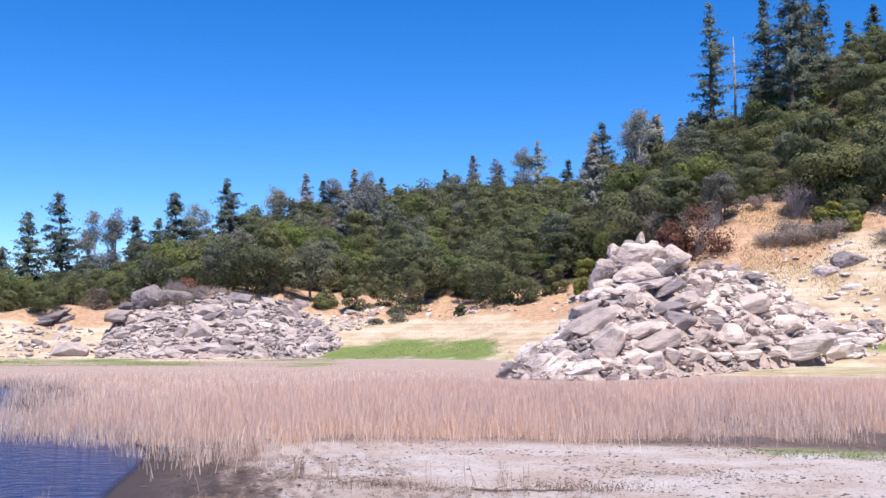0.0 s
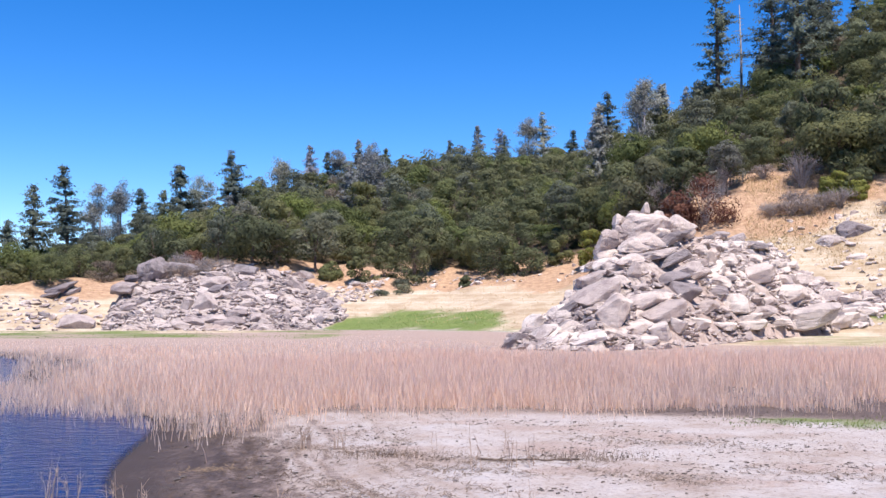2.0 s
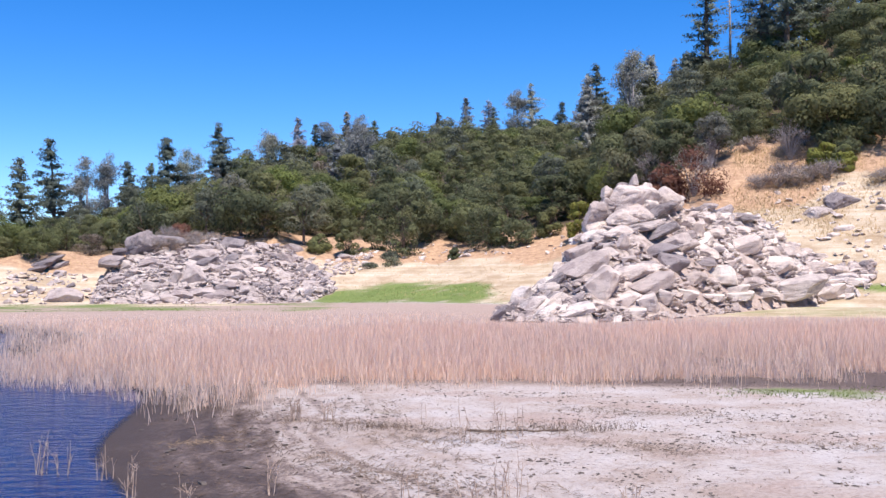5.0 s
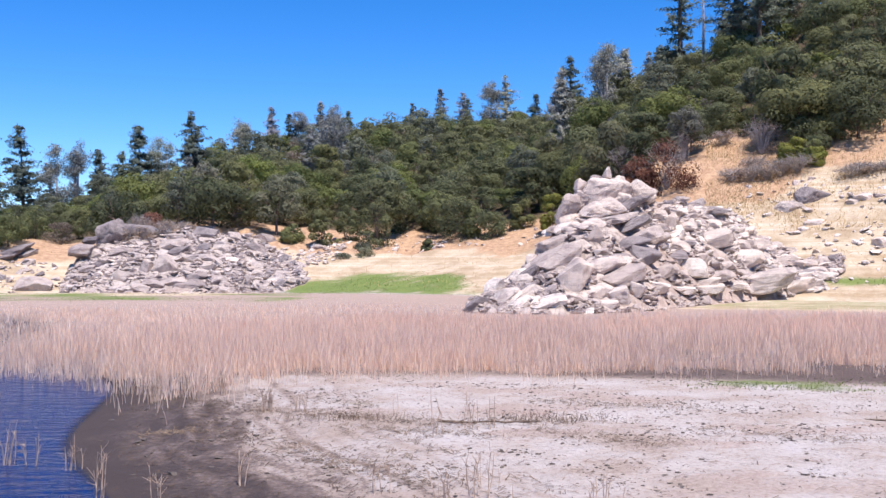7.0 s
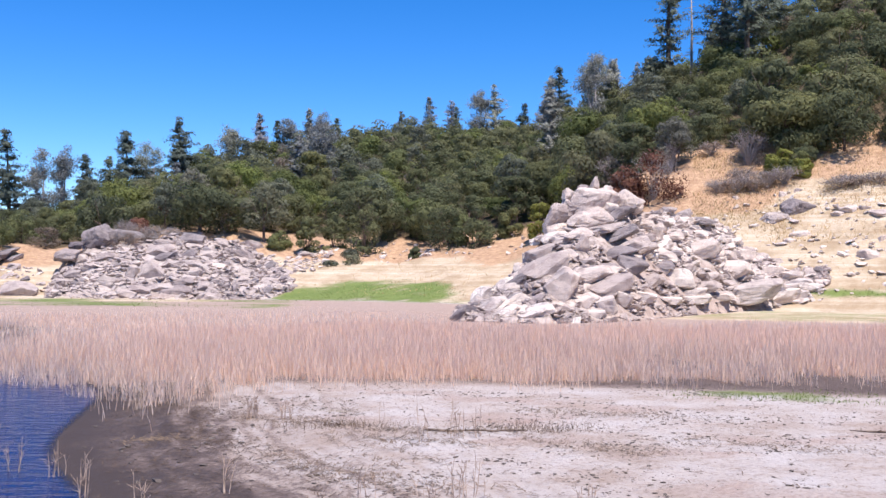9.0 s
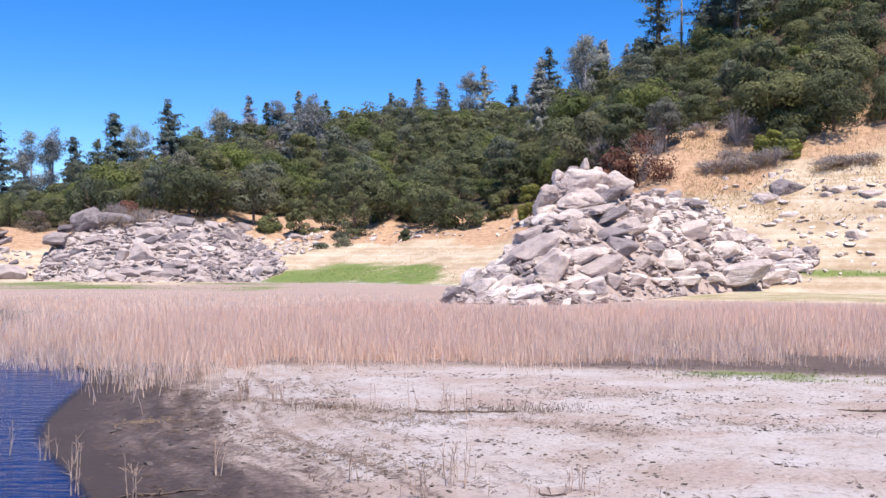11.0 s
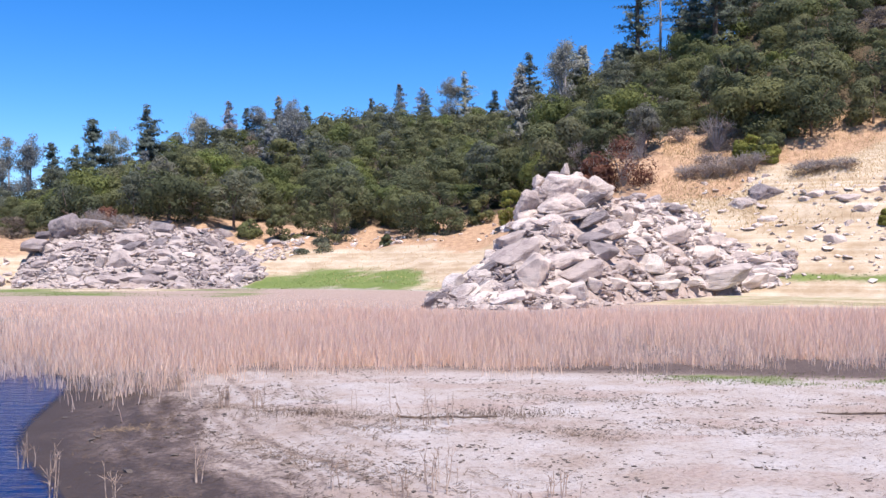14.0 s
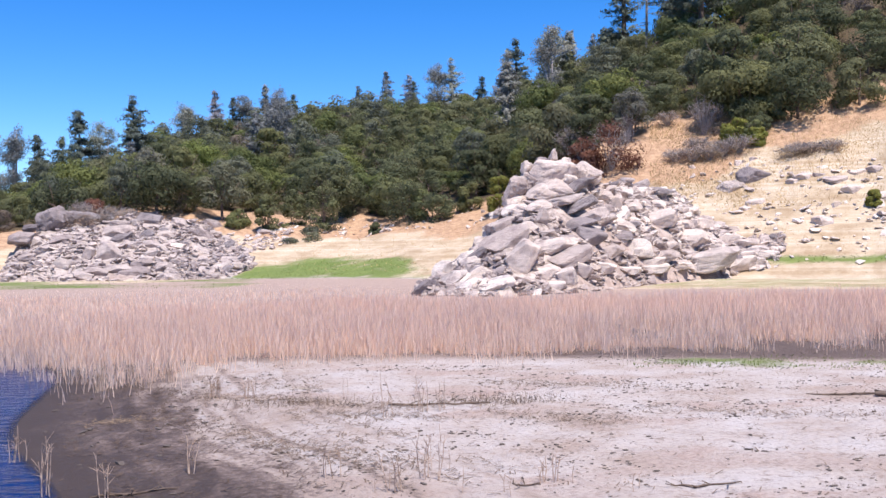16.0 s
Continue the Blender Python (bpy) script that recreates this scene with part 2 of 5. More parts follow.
# by bearing in degrees: where the bank starts, where the woods start and how high, and the crest of the hill
BEARING = (-180, -60, -24, -18, -12, -6, 0, 4, 8, 12, 16, 20, 24, 28, 60, 180)
SHORE = (40, 150, 92, 90, 88, 84, 80, 76, 72, 70, 70, 70, 70, 70, 50, 40)
BANK = (60, 165, 104, 106, 108, 106, 105, 103, 100, 90, 92, 92, 94, 96, 80, 60)
BANK_Z = (4, 4, 4.4, 5, 6.9, 5.3, 5.5, 6, 6.8, 10.4, 12.2, 12.2, 14, 15.5, 14, 4)
CREST = (140, 230, 170, 180, 190, 200, 205, 200, 190, 170, 150, 150, 150, 150, 140, 140)
CREST_Z = (14, 4, 3.6, 9.5, 17.3, 24.2, 29, 28.5, 27, 28.6, 30, 34, 42, 49, 45, 14)
# the boulder spur: foot and brow by bearing
SPUR = (3.5, 5.2, 6.9, 8.3, 10, 11.3, 12.8, 14, 16.2, 18, 19.1, 20.5, 22, 23.5)
SPUR_FOOT = (51, 50, 50, 50, 51, 52, 53.5, 56, 61, 65, 68, 70.5, 72.5, 74)
SPUR_FOOT_Z = (0.2, 0.2, 0.2, 0.2, 0.2, 0.2, 0.2, 0.2, 0.3, 0.6, 0.8, 1, 1.1, 1.2)
SPUR_BROW = (54, 57, 60, 63, 65, 66, 67.5, 69.5, 73.5, 75.5, 76, 75.5, 75, 75.5)
SPUR_BROW_Z = (0.25, 1.3, 2.6, 4.7, 6.8, 7.5, 7.1, 6.7, 6.7, 6.3, 4.7, 3.6, 2.3, 1.2)
# the lower boulder field across the bay
FIELD = (-19.0, -18, -16.5, -15, -12, -9, -8, -7, -5.8)
FIELD_FOOT = (90, 88, 87, 86, 85, 85, 85, 86, 88)
FIELD_BROW = (92, 97, 100, 101, 101, 101, 100, 97, 90)
FIELD_BROW_Z = (0.3, 3.4, 5.0, 5.7, 5.8, 5.5, 4.6, 3.0, 0.15)


# the pond's shoreline: y and x
EDGE = ((-60, 0, 6, 9, 10.5, 11.3, 12.0, 12.6, 13.5, 14.3, 15.1, 16.1, 17.2, 18.5, 19.9, 22.3, 24, 30, 45, 51, 58, 70, 95, 200),
        (-30, -5, -2.7, -2.55, -2.92, -3.3, -3.64, -4.02, -4.5, -4.75, -4.97, -5.17, -5.34, -5.55, -5.7, -6.4, -7.8, -12.6, -18.4, -23.5, -33, -52, -95, -220))


def wet_edge(y):
    """x of the pond's shoreline at y."""
    y = np.asarray(y, float)
    return sum(np.interp(y + k, *EDGE) for k in (-1.2, -0.9, -0.6, -0.3, 0, 0.3, 0.6, 0.9, 1.2)) / 9 - 0.03


def rise(d, foot, foot_z, brow, brow_z, fall):
    s = (d - foot) / (brow - foot)
    up = foot_z + (brow_z - foot_z) * s
    return np.where(d < foot, -9.0, np.where(s <= 1, up, brow_z - (d - brow) * fall))


def height(x, y):
    x, y = np.asarray(x, float), np.asarray(y, float)
    d, az = np.hypot(x, y), np.degrees(np.arctan2(x, y))
    shore, bank, bank_z, crest, crest_z = (np.interp(az, BEARING, c) for c in (SHORE, BANK, BANK_Z, CREST, CREST_Z))
    # lake bed: a mud flat that dips under the pond and climbs to the viewer's feet
    off = x - wet_edge(y) + 0.04 * grain(x * 0.9, y * 0.9, 5) + 0.5 * grain(x * 0.4, y * 0.4, 5) * smooth(20, 40, d)
    flat = 0.14 * np.tanh(off * 0.4) + (0.02 * grain(x * 0.35, y * 0.35, 2) + 0.014 * rough_grain(x * 3, y * 3, 9)) * smooth(-0.2, 1.5, off)
    flat = flat + 0.012 * np.sin(off * 5 + 1.5 * grain(x * 0.5, y * 0.5, 8)) * smooth(0.8, 2, off) * smooth(8, 5, off)
    flat = flat + 0.013 * rough_grain(x * 2.1, y * 1.3, 19) * smooth(0.5, 1.0, off) * smooth(4, 2.4, off) * (d < 30)
    flat = flat + 0.70 * smooth(9.5, 1.5, d) * smooth(-4, 2, off)
    flat = np.where((off > 0.45) & (d < 24), np.maximum(flat, 0.022), flat)
    flat = np.where(off < -1, np.maximum(flat, -0.12), flat)
    flat = flat + 0.16 * smooth(0.75, 1.0, d / shore)
    u = np.clip((d - shore) / (bank - shore), 0, 1)
    slope = flat + (bank_z - 0.3) * u ** 1.1
    slope = slope + 0.25 * rough_grain(x * 0.2, y * 0.2, 3, 2) * smooth(0, 0.3, u)
    slope = slope + 0.42 * rough_grain(x * 0.3, y * 0.12, 37, 4) * smooth(0.5, 0.85, u) * smooth(14, 9, az)
    v = np.clip((d - bank) / (crest - bank), 0, 1)
    z = slope + (crest_z - bank_z) * (0.75 * v + 0.25 * np.sin(v * math.pi / 2)) + 0.9 * rough_grain(x * 0.06, y * 0.06, 4) * smooth(0, 0.4, v)
    past = np.maximum(d - crest, 0)
    z = np.where(past > 0, np.maximum(z - past * 0.22, 2 + z * 0.05), z)
    spur = rise(d, *(np.interp(az, SPUR, c) for c in (SPUR_FOOT, SPUR_FOOT_Z, SPUR_BROW, SPUR_BROW_Z)), 0.8)
    spur = np.where((az > SPUR[0]) & (az < SPUR[-1]), spur, -9)
    field = rise(d, np.interp(az, FIELD, FIELD_FOOT), 0.2, np.interp(az, FIELD, FIELD_BROW), np.interp(az, FIELD, FIELD_BROW_Z), 0.3)
    field = np.where((az > FIELD[0]) & (az < FIELD[-1]), field, -9)
    pile = np.maximum(spur, field) + 0.25 * rough_grain(x * 0.5, y * 0.5, 6) + 0.16 * rough_grain(x * 1.7, y * 1.7, 16, 3)
    return np.maximum(z, pile)


def heap(x, y):
    """1 where the boulder heaps lie."""
    d, deg = np.hypot(x, y), np.degrees(np.arctan2(x, y))
    a = ((deg > SPUR[0] - 0.2) & (deg < 21)) * smooth(-2, 0, d - np.interp(deg, SPUR, SPUR_FOOT)) * smooth(3, 0.5, d - np.interp(deg, SPUR, SPUR_BROW))
    b = ((deg > FIELD[0]) & (deg < FIELD[-1])) * smooth(-1, 0.5, d - np.interp(deg, FIELD, FIELD_FOOT)) * smooth(2, 0, d - np.interp(deg, FIELD, FIELD_BROW))
    return np.maximum(a, b)


def green(x, y):
    """How green the shore is: a meadow in the bay, thin strips along old water lines elsewhere."""
    d, deg, z = np.hypot(x, y), np.degrees(np.arctan2(x, y)), height(x, y)
    s = d / np.interp(deg, BEARING, SHORE)
    wob = rough_grain(x * 0.12, y * 0.12, 21)
    top = np.interp(deg, (-13, -9.5, -8, -6, -4, -0.5, 3.8), (0.3, 0.6, 0.95, 1.35, 1.6, 1.75, 1.7))
    bay = smooth(0.968, 1.012, s + 0.012 * wob) * smooth(top + 0.45, top - 0.35, z + 0.1 * wob + 0.22 * rough_grain(x * 0.25, y * 0.6, 23)) * smooth(-14, -9.5, deg) * smooth(5.0, 1.6, deg + 0.9 * rough_grain(x * 0.35, y * 0.7, 47) + 0.35 * (z - 0.8)) * (s < 1.3)
    bay = bay * (0.86 + 0.2 * rough_grain(x * 0.3, y * 0.9, 27))
    west = (0.5 + 0.45 * rough_grain(x * 0.15, y * 0.4, 29)) * smooth(0.775, 0.835, s + 0.012 * wob) * smooth(1.0, 0.98, s + 0.01 * wob) * smooth(-4.5, -7.5, deg)
    east = 0.85 * smooth(0.95, 1.15, z + 0.2 * wob) * smooth(1.7, 1.45, z + 0.3 * wob) * smooth(21.8, 23.2, deg) * (s > 1) * (s < 1.2)
    foot = 0.42 * smooth(10, 15, deg) * smooth(0.81, 0.85, s + 0.01 * wob) * smooth(1.01, 0.97, s + 0.01 * wob)
    return np.maximum(np.maximum(bay, west), np.maximum(east, foot)) * (1 - heap(x, y))


def at(x, y):
    return float(height(x, y))


def polar(az, d):
    return d * math.sin(radians(az)), d * math.cos(radians(az))


def mesh_object(name, verts, faces, mat, parent=None, flat=True):
    me = bpy.data.meshes.new(name)
    me.from_pydata([tuple(v) for v in verts], [], [tuple(f) for f in faces])
    me.materials.append(mat)
    if not flat:
        me.polygons.foreach_set("use_smooth", [True] * len(me.polygons))
    me.update()
    ob = new(name, me)
    if parent is not None:
        ob.parent = parent
    return ob


def quads_object(name, corners, mat, parent=None):
    """One mesh from an array of n separate faces with k corners each: (n, k, 3)."""
    n, k = corners.shape[:2]
    me = bpy.data.meshes.new(name)
    me.vertices.add(n * k)
    me.vertices.foreach_set("co", corners.reshape(-1).astype(np.float32))
    me.loops.add(n * k)
    me.loops.foreach_set("vertex_index", np.arange(n * k, dtype=np.int32))
    me.polygons.add(n)
    me.polygons.foreach_set("loop_start", np.arange(0, n * k, k, dtype=np.int32))
    me.materials.append(mat)
    me.update(calc_edges=True)
    ob = new(name, me)
    if parent is not None:
        ob.parent = parent
    return ob


def build_ground():
    az = np.concatenate([np.arange(-180, -32, 4), np.arange(-32, 36, 0.19), np.arange(36, 180, 4)])
    ring = np.concatenate([[0.0, 0.6, 1.2, 2, 3, 4, 5, 6, 7], np.geomspace(8, 30, 125), np.geomspace(30.4, 120, 110),
                           np.geomspace(121, 260, 45), np.geomspace(270, 4800, 18)])
    a, r = np.meshgrid(np.radians(az), ring)
    x, y = r * np.sin(a), r * np.cos(a)
    z = height(x, y)
    na, nr = len(az), len(ring)
    i = np.arange(nr - 1)[:, None] * na + np.arange(na)[None, :]
    j = np.arange(nr - 1)[:, None] * na + (np.arange(na)[None, :] + 1) % na
    faces = np.stack([i, i + na, j + na, j], -1).reshape(-1, 4)
    me = bpy.data.meshes.new("ground")
    co = np.stack([x, y, z], -1).reshape(-1, 3)
    me.vertices.add(len(co))
    me.vertices.foreach_set("co", co.reshape(-1).astype(np.float32))
    me.loops.add(faces.size)
    me.loops.foreach_set("vertex_index", faces.reshape(-1).astype(np.int32))
    me.polygons.add(len(faces))
    me.polygons.foreach_set("loop_start", np.arange(0, faces.size, 4, dtype=np.int32))
    me.polygons.foreach_set("use_smooth", np.ones(len(faces), dtype=bool))
    me.materials.append(GROUND)
    me.update(calc_edges=True)
    # what grows or lies where
    d, deg = np.hypot(x, y), np.degrees(np.arctan2(x, y))
    shore, bank = np.interp(deg, BEARING, SHORE), np.interp(deg, BEARING, BANK)
    wob = rough_grain(x * 0.12, y * 0.12, 21)
    s = d / shore
    dry = smooth(0.99, 1.02, s + 0.008 * wob + 0.1 * smooth(-8, -11, deg) + 0.19 * smooth(9, 13, deg))
    meadow = green(x, y)
    near_green = smooth(19.9, 20.9, d + 0.5 * wob) * smooth(22.6, 21.8, d + 0.3 * wob) * smooth(13, 19, deg + 1.5 * wob) * 0.6 * smooth(-0.4, 0.5, rough_grain(x * 0.75, y * 1.3, 35))
    meadow = np.maximum(meadow, near_green)
    soil = smooth(0.6, 0.85, (d - shore) / (bank - shore) + 0.12 * wob + 0.04 * smooth(12, 15, deg) * smooth(22, 20, deg) - 0.12 * smooth(20, 22, deg) + 0.04 * smooth(10, 4, deg)) * smooth(1.35, 1.1, d / bank)
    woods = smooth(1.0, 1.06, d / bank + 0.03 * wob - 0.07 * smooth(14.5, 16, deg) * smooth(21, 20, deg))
    off = x - wet_edge(y)
    lap = grain(x * 0.5, y * 0.5, 8)
    # damp mud: a dark rim at the water, smooth grey-brown behind it, then old water lines that fade inland
    streak = rough_grain(off * 3.2, y * 0.7, 61)
    o = off + 0.14 * lap + 0.16 * rough_grain(x * 1.1, y * 1.1, 63)
    wet = 0.6 * smooth(3.2, 1.2, o) + 0.36 * smooth(1.5, 0.1, o) + 0.12 * smooth(0, 0.5, streak) * smooth(0.6, 1.0, off) * smooth(2.6, 1.9, off)
    wet = wet + 0.2 * rough_grain(off * 6.5 + 0.6 * lap, y * 0.9, 65, 3) * smooth(0.7, 1.3, off) * smooth(6.5, 3.0, off) * (d < 24)
    wet = wet * (0.95 + 0.12 * rough_grain(x * 1.3, y * 1.3, 67, 3))
    wet = wet + 0.06 * smooth(12.8, 10.2, y + 0.5 * wob) * smooth(2.6, 1.0, o)
    wet = wet + 0.16 * smooth(0.1, 0.45, rough_grain(x * 2.4, y * 1.7, 69, 3)) * smooth(0.8, 1.4, off) * smooth(3.3, 2.2, off) * (d < 24)
    for line, dark, wide in ((2.35, 0.36, 0.11), (2.75, 0.26, 0.07), (3.25, 0.32, 0.1), (3.7, 0.2, 0.06), (4.3, 0.26, 0.12), (5.1, 0.2, 0.1)):
        wet = np.maximum(wet, dark * np.exp(-((o - line) / wide) ** 2) * smooth(-0.5, 0.3, grain(y * 0.6, x * 0.2, int(line * 7)) + 0.3))
    wet = (wet + 0.17 * smooth(5.5, 2.3, off)) * smooth(70, 50, d)
    wet = np.maximum(wet, (0.56 + 0.18 * smooth(4, 14, deg)) * smooth(20.7, 22.8, d + 0.6 * wob - 0.25 * smooth(8, 20, deg)) * smooth(34, 30, d))
    trash = smooth(21, 23, d) * smooth(1.0, 0.97, s) + 0.5 * np.exp(-((x - 1.9) / 1.1) ** 2 - ((y - 15.9) / 0.5) ** 2) + 0.55 * smooth(0.15, 0.5, rough_grain(x * 0.5, y * 0.9, 33)) * smooth(23, 20, d)
    stony = heap(x, y)
    dry, meadow, soil, woods = dry * (1 - 0.8 * stony), meadow * (1 - stony), soil * (1 - stony), woods * (1 - stony)
    one = np.ones_like(x)
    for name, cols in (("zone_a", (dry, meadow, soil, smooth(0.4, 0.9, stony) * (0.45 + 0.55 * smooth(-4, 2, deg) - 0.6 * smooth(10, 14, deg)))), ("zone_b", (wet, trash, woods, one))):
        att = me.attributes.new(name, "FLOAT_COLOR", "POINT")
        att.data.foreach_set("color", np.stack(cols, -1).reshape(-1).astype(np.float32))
    return tagged(new("ground", me), "dry lake bed, straw-coloured bank and wooded hillside", "ground", kind="structure")


build_ground()
shore_y = np.concatenate([np.linspace(-400, 0, 12), np.arange(1, 30, 0.25), np.linspace(30, 400, 60)])
shore_off = np.array([-30.0, -6, -2, -1.4, -1.1, -0.85, -0.65, -0.5, -0.35, -0.2, -0.12, -0.06, 0, 0.15, 0.4])
gx = wet_edge(shore_y)[:, None] + shore_off[None, :]
gx = np.concatenate([np.full((len(shore_y), 1), -900.0), gx], 1)
gn = gx.shape[1]
water = mesh_object("water", np.stack([gx, np.repeat(shore_y[:, None], gn, 1), gx * 0], -1).reshape(-1, 3),
                    [(r * gn + k, r * gn + k + 1, (r + 1) * gn + k + 1, (r + 1) * gn + k) for r in range(len(shore_y) - 1) for k in range(gn - 1)], WATER)
deep = water.data.attributes.new("deep", "FLOAT", "POINT")
deep.data.foreach_set("value", np.repeat(np.concatenate([[1.0], 0.04 + 0.96 * smooth(0.03, -0.2, shore_off)])[None, :], len(shore_y), 0).reshape(-1).astype(np.float32))
tagged(water, "shallow blue lake water with small ripples", "water", kind="structure")


# ---- rocks ----
def rock_mesh(name, seed, kind, mat, level=3):
    """A weathered stone about one metre across in each direction: split along joints, its edges rounded off."""
    rng = np.random.default_rng(seed)
    bm = bmesh.new()
    bmesh.ops.create_icosphere(bm, subdivisions=level, radius=1.0)
    way = np.array([v.co[:] for v in bm.verts])
    way /= np.linalg.norm(way, axis=1)[:, None]
    # six joint faces, not quite square, and corners knocked off
    axes = np.concatenate([np.eye(3), -np.eye(3)]) + rng.normal(0, 0.2 if kind in ("slab", "block") else 0.3, (6, 3))
    chips = rng.normal(0, 1, ({"slab": 9, "block": 9, "round": 12, "crag": 15, "spike": 8}[kind], 3))
    planes = np.concatenate([axes, chips])
    planes /= np.linalg.norm(planes, axis=1)[:, None]
    reach = np.concatenate([rng.uniform(0.7, 1.0, 6), rng.uniform(0.68, 1.1, len(chips))])
    sharp = {"slab": 70, "block": 60, "round": 22, "crag": 40, "spike": 50}[kind]
    r = (np.maximum(way @ planes.T, 0) / reach) ** sharp
    co = way * (r.sum(1) ** (-1.0 / sharp))[:, None]
    off = Vector((seed * 3.1, seed * 1.7, 0))
    for v, c in zip(bm.verts, co):
        p = Vector(c)
        q = p * 1.7 + off
        p += Vector((noise.noise(q), noise.noise(q + Vector((9, 0, 0))), noise.noise(q + Vector((0, 9, 0))))) * 0.05
        p *= 1 + 0.03 * noise.noise(p * 3.2 + off) + (0.012 * noise.noise(p * 9 + off) if level > 3 else 0)
        if kind == "crag":
            # weathered hollows between hard ribs
            p *= 1 - 0.12 * abs(noise.noise(p * 2.4 + off)) + 0.05 * noise.noise(p * 5.5 + off)
        p.xy *= 1 - {"slab": 0.05, "block": 0.12, "round": 0.1, "crag": 0.2, "spike": 0.8}[kind] * p.z
        if kind == "slab":
            # bedding: shallow steps between the layers
            step = p.z * 5 + 1.5 * noise.noise(p * 1.3 + off)
            p.xy *= 1 + 0.007 * math.sin(2 * math.pi * step)
        v.co = p
    me = bpy.data.meshes.new(name)
    bm.to_mesh(me)
    bm.free()
    co = np.empty(len(me.vertices) * 3, np.float32)
    me.vertices.foreach_get("co", co)
    co = co.reshape(-1, 3)
    co = (co - (co.max(0) + co.min(0)) / 2) / (co.max(0) - co.min(0))
    me.vertices.foreach_set("co", co.reshape(-1))
    me.materials.append(mat)
    me.update()
    return me


KINDS = ("slab", "block", "slab", "round", "block", "slab")
ROCKS = [rock_mesh("rock", 10 + i, KINDS[i % 6], (ROCK, ROCK_GREY, ROCK, ROCK_PALE, ROCK, ROCK_DARK, ROCK_PALE)[i % 7]) for i in range(21)]
FIELD_ROCKS = [rock_mesh("rock", 40 + i, KINDS[i % 6], (ROCK_GREY, ROCK_GREY, ROCK, ROCK_GREY, ROCK_DARK)[i % 5]) for i in range(15)]
PALE_ROCKS = [rock_mesh("rock", 54 + i, ("slab", "block", "round")[i % 3], ROCK_PALE) for i in range(6)]
# big boulders by tone and shape
BIG = {(tone, kind): [rock_mesh("boulder", 60 + 31 * t + 7 * j + i, kind, mat, 4) for i in range(4)]
       for t, (tone, mat) in enumerate((("mid", ROCK), ("grey", ROCK_GREY), ("dark", ROCK_DARK), ("pale", ROCK_PALE)))
       for j, kind in enumerate(("slab", "block", "round", "crag"))}


def chip(seed):
    """A small broken stone as an array of triangles, one metre across."""
    rng = random.Random(seed)
    bm = bmesh.new()
    for _ in range(11):
        v = Vector((rng.gauss(0, 1), rng.gauss(0, 1), rng.gauss(0, 1))).normalized()
        bm.verts.new(Vector([math.copysign(abs(c) ** 0.5, c) for c in v]) * rng.uniform(0.42, 0.5))
    bmesh.ops.convex_hull(bm, input=bm.verts[:])
    t = np.array([[v.co[:] for v in f.verts] for f in bm.faces if len(f.verts) == 3])
    bm.free()
    return t


CHIPS = [chip(k) for k in range(8)]

def stone(name, mesh, x, y, w, h, tilt, deep, turn, lift, parent=None, tip=0):
    ob = new(name, mesh)
    m = pose(x, y, at(x, y) + h * lift, tip, tilt, turn) @ Matrix.Diagonal((w, deep, h, 1))
    ob.matrix_world = m
    if parent is not None:
        ob.parent = parent
    return ob


LAID = []


def lean(bearing):
    """How the bedding dips: steep on the spur's bay side, nearly flat away from it."""
    return float(np.interp(bearing, (-20, -9, -7, 4, 10, 13, 20), (-8, 14, -30, -34, -34, -18, -6)))


def boulders(rows, label, group, tone, seed=0, shapes=("slab", "block", "round"), sunk=0.0):
    """Boulders with centre, width, height and tilt; each is as deep as it is wide or a little less, and bedded in the heap."""
    rng = random.Random(seed)
    for x, y, z, w, h, tilt in rows:
        kind = "slab" if h < 0.42 * w and "slab" in shapes else rng.choice(shapes)
        ob = new("boulder", rng.choice(BIG[tone, kind]))
        deep = max(0.7 * w, min(w, 1.4 * h)) * rng.uniform(0.85, 1.1)
        lean = abs(math.sin(radians(tilt)))
        ob.matrix_world = pose(x, y, z - sunk * h, rng.gauss(12, 7), tilt, rng.uniform(-14, 14)) @ Matrix.Diagonal((w * 1.06, deep, max(h * 1.12 - 0.25 * lean * h, 0.24), 1))
        LAID.append((x, y, w))
        size = "huge" if w > 2.6 else "large" if w > 1.5 else "smaller"
        tagged(ob, f"{size} {label}", "boulder", group)


SUMMIT = (
    (12.2, 63.6, 7.33, 3.31, 1.92, -18), (10.9, 63.4, 6.77, 1.6, 1.24, -12), (15.9, 66.4, 7.07, 0.85, 0.92, 10), (13.3, 63.4, 6.78, 1.46, 1.24, -10),
    (10.1, 60.6, 4.81, 1.95, 0.76, -6), (12.3, 62.2, 6.21, 2.51, 0.93, -8), (9.9, 62.6, 6.33, 1.58, 1.29, -5), (9.9, 62.6, 5.45, 1.58, 0.86, 0),
    (11.3, 61.6, 5.92, 1.98, 0.99, -10), (14.9, 65.3, 7.36, 2.05, 1.52, -24), (10.8, 63.4, 7.6, 0.73, 0.87, 10), (11.0, 60.2, 5.03, 2.08, 0.62, -8),
    (12.9, 63.7, 6.87, 1.47, 0.66, -25), (13.5, 64.7, 7.97, 0.82, 0.75, 0),
)
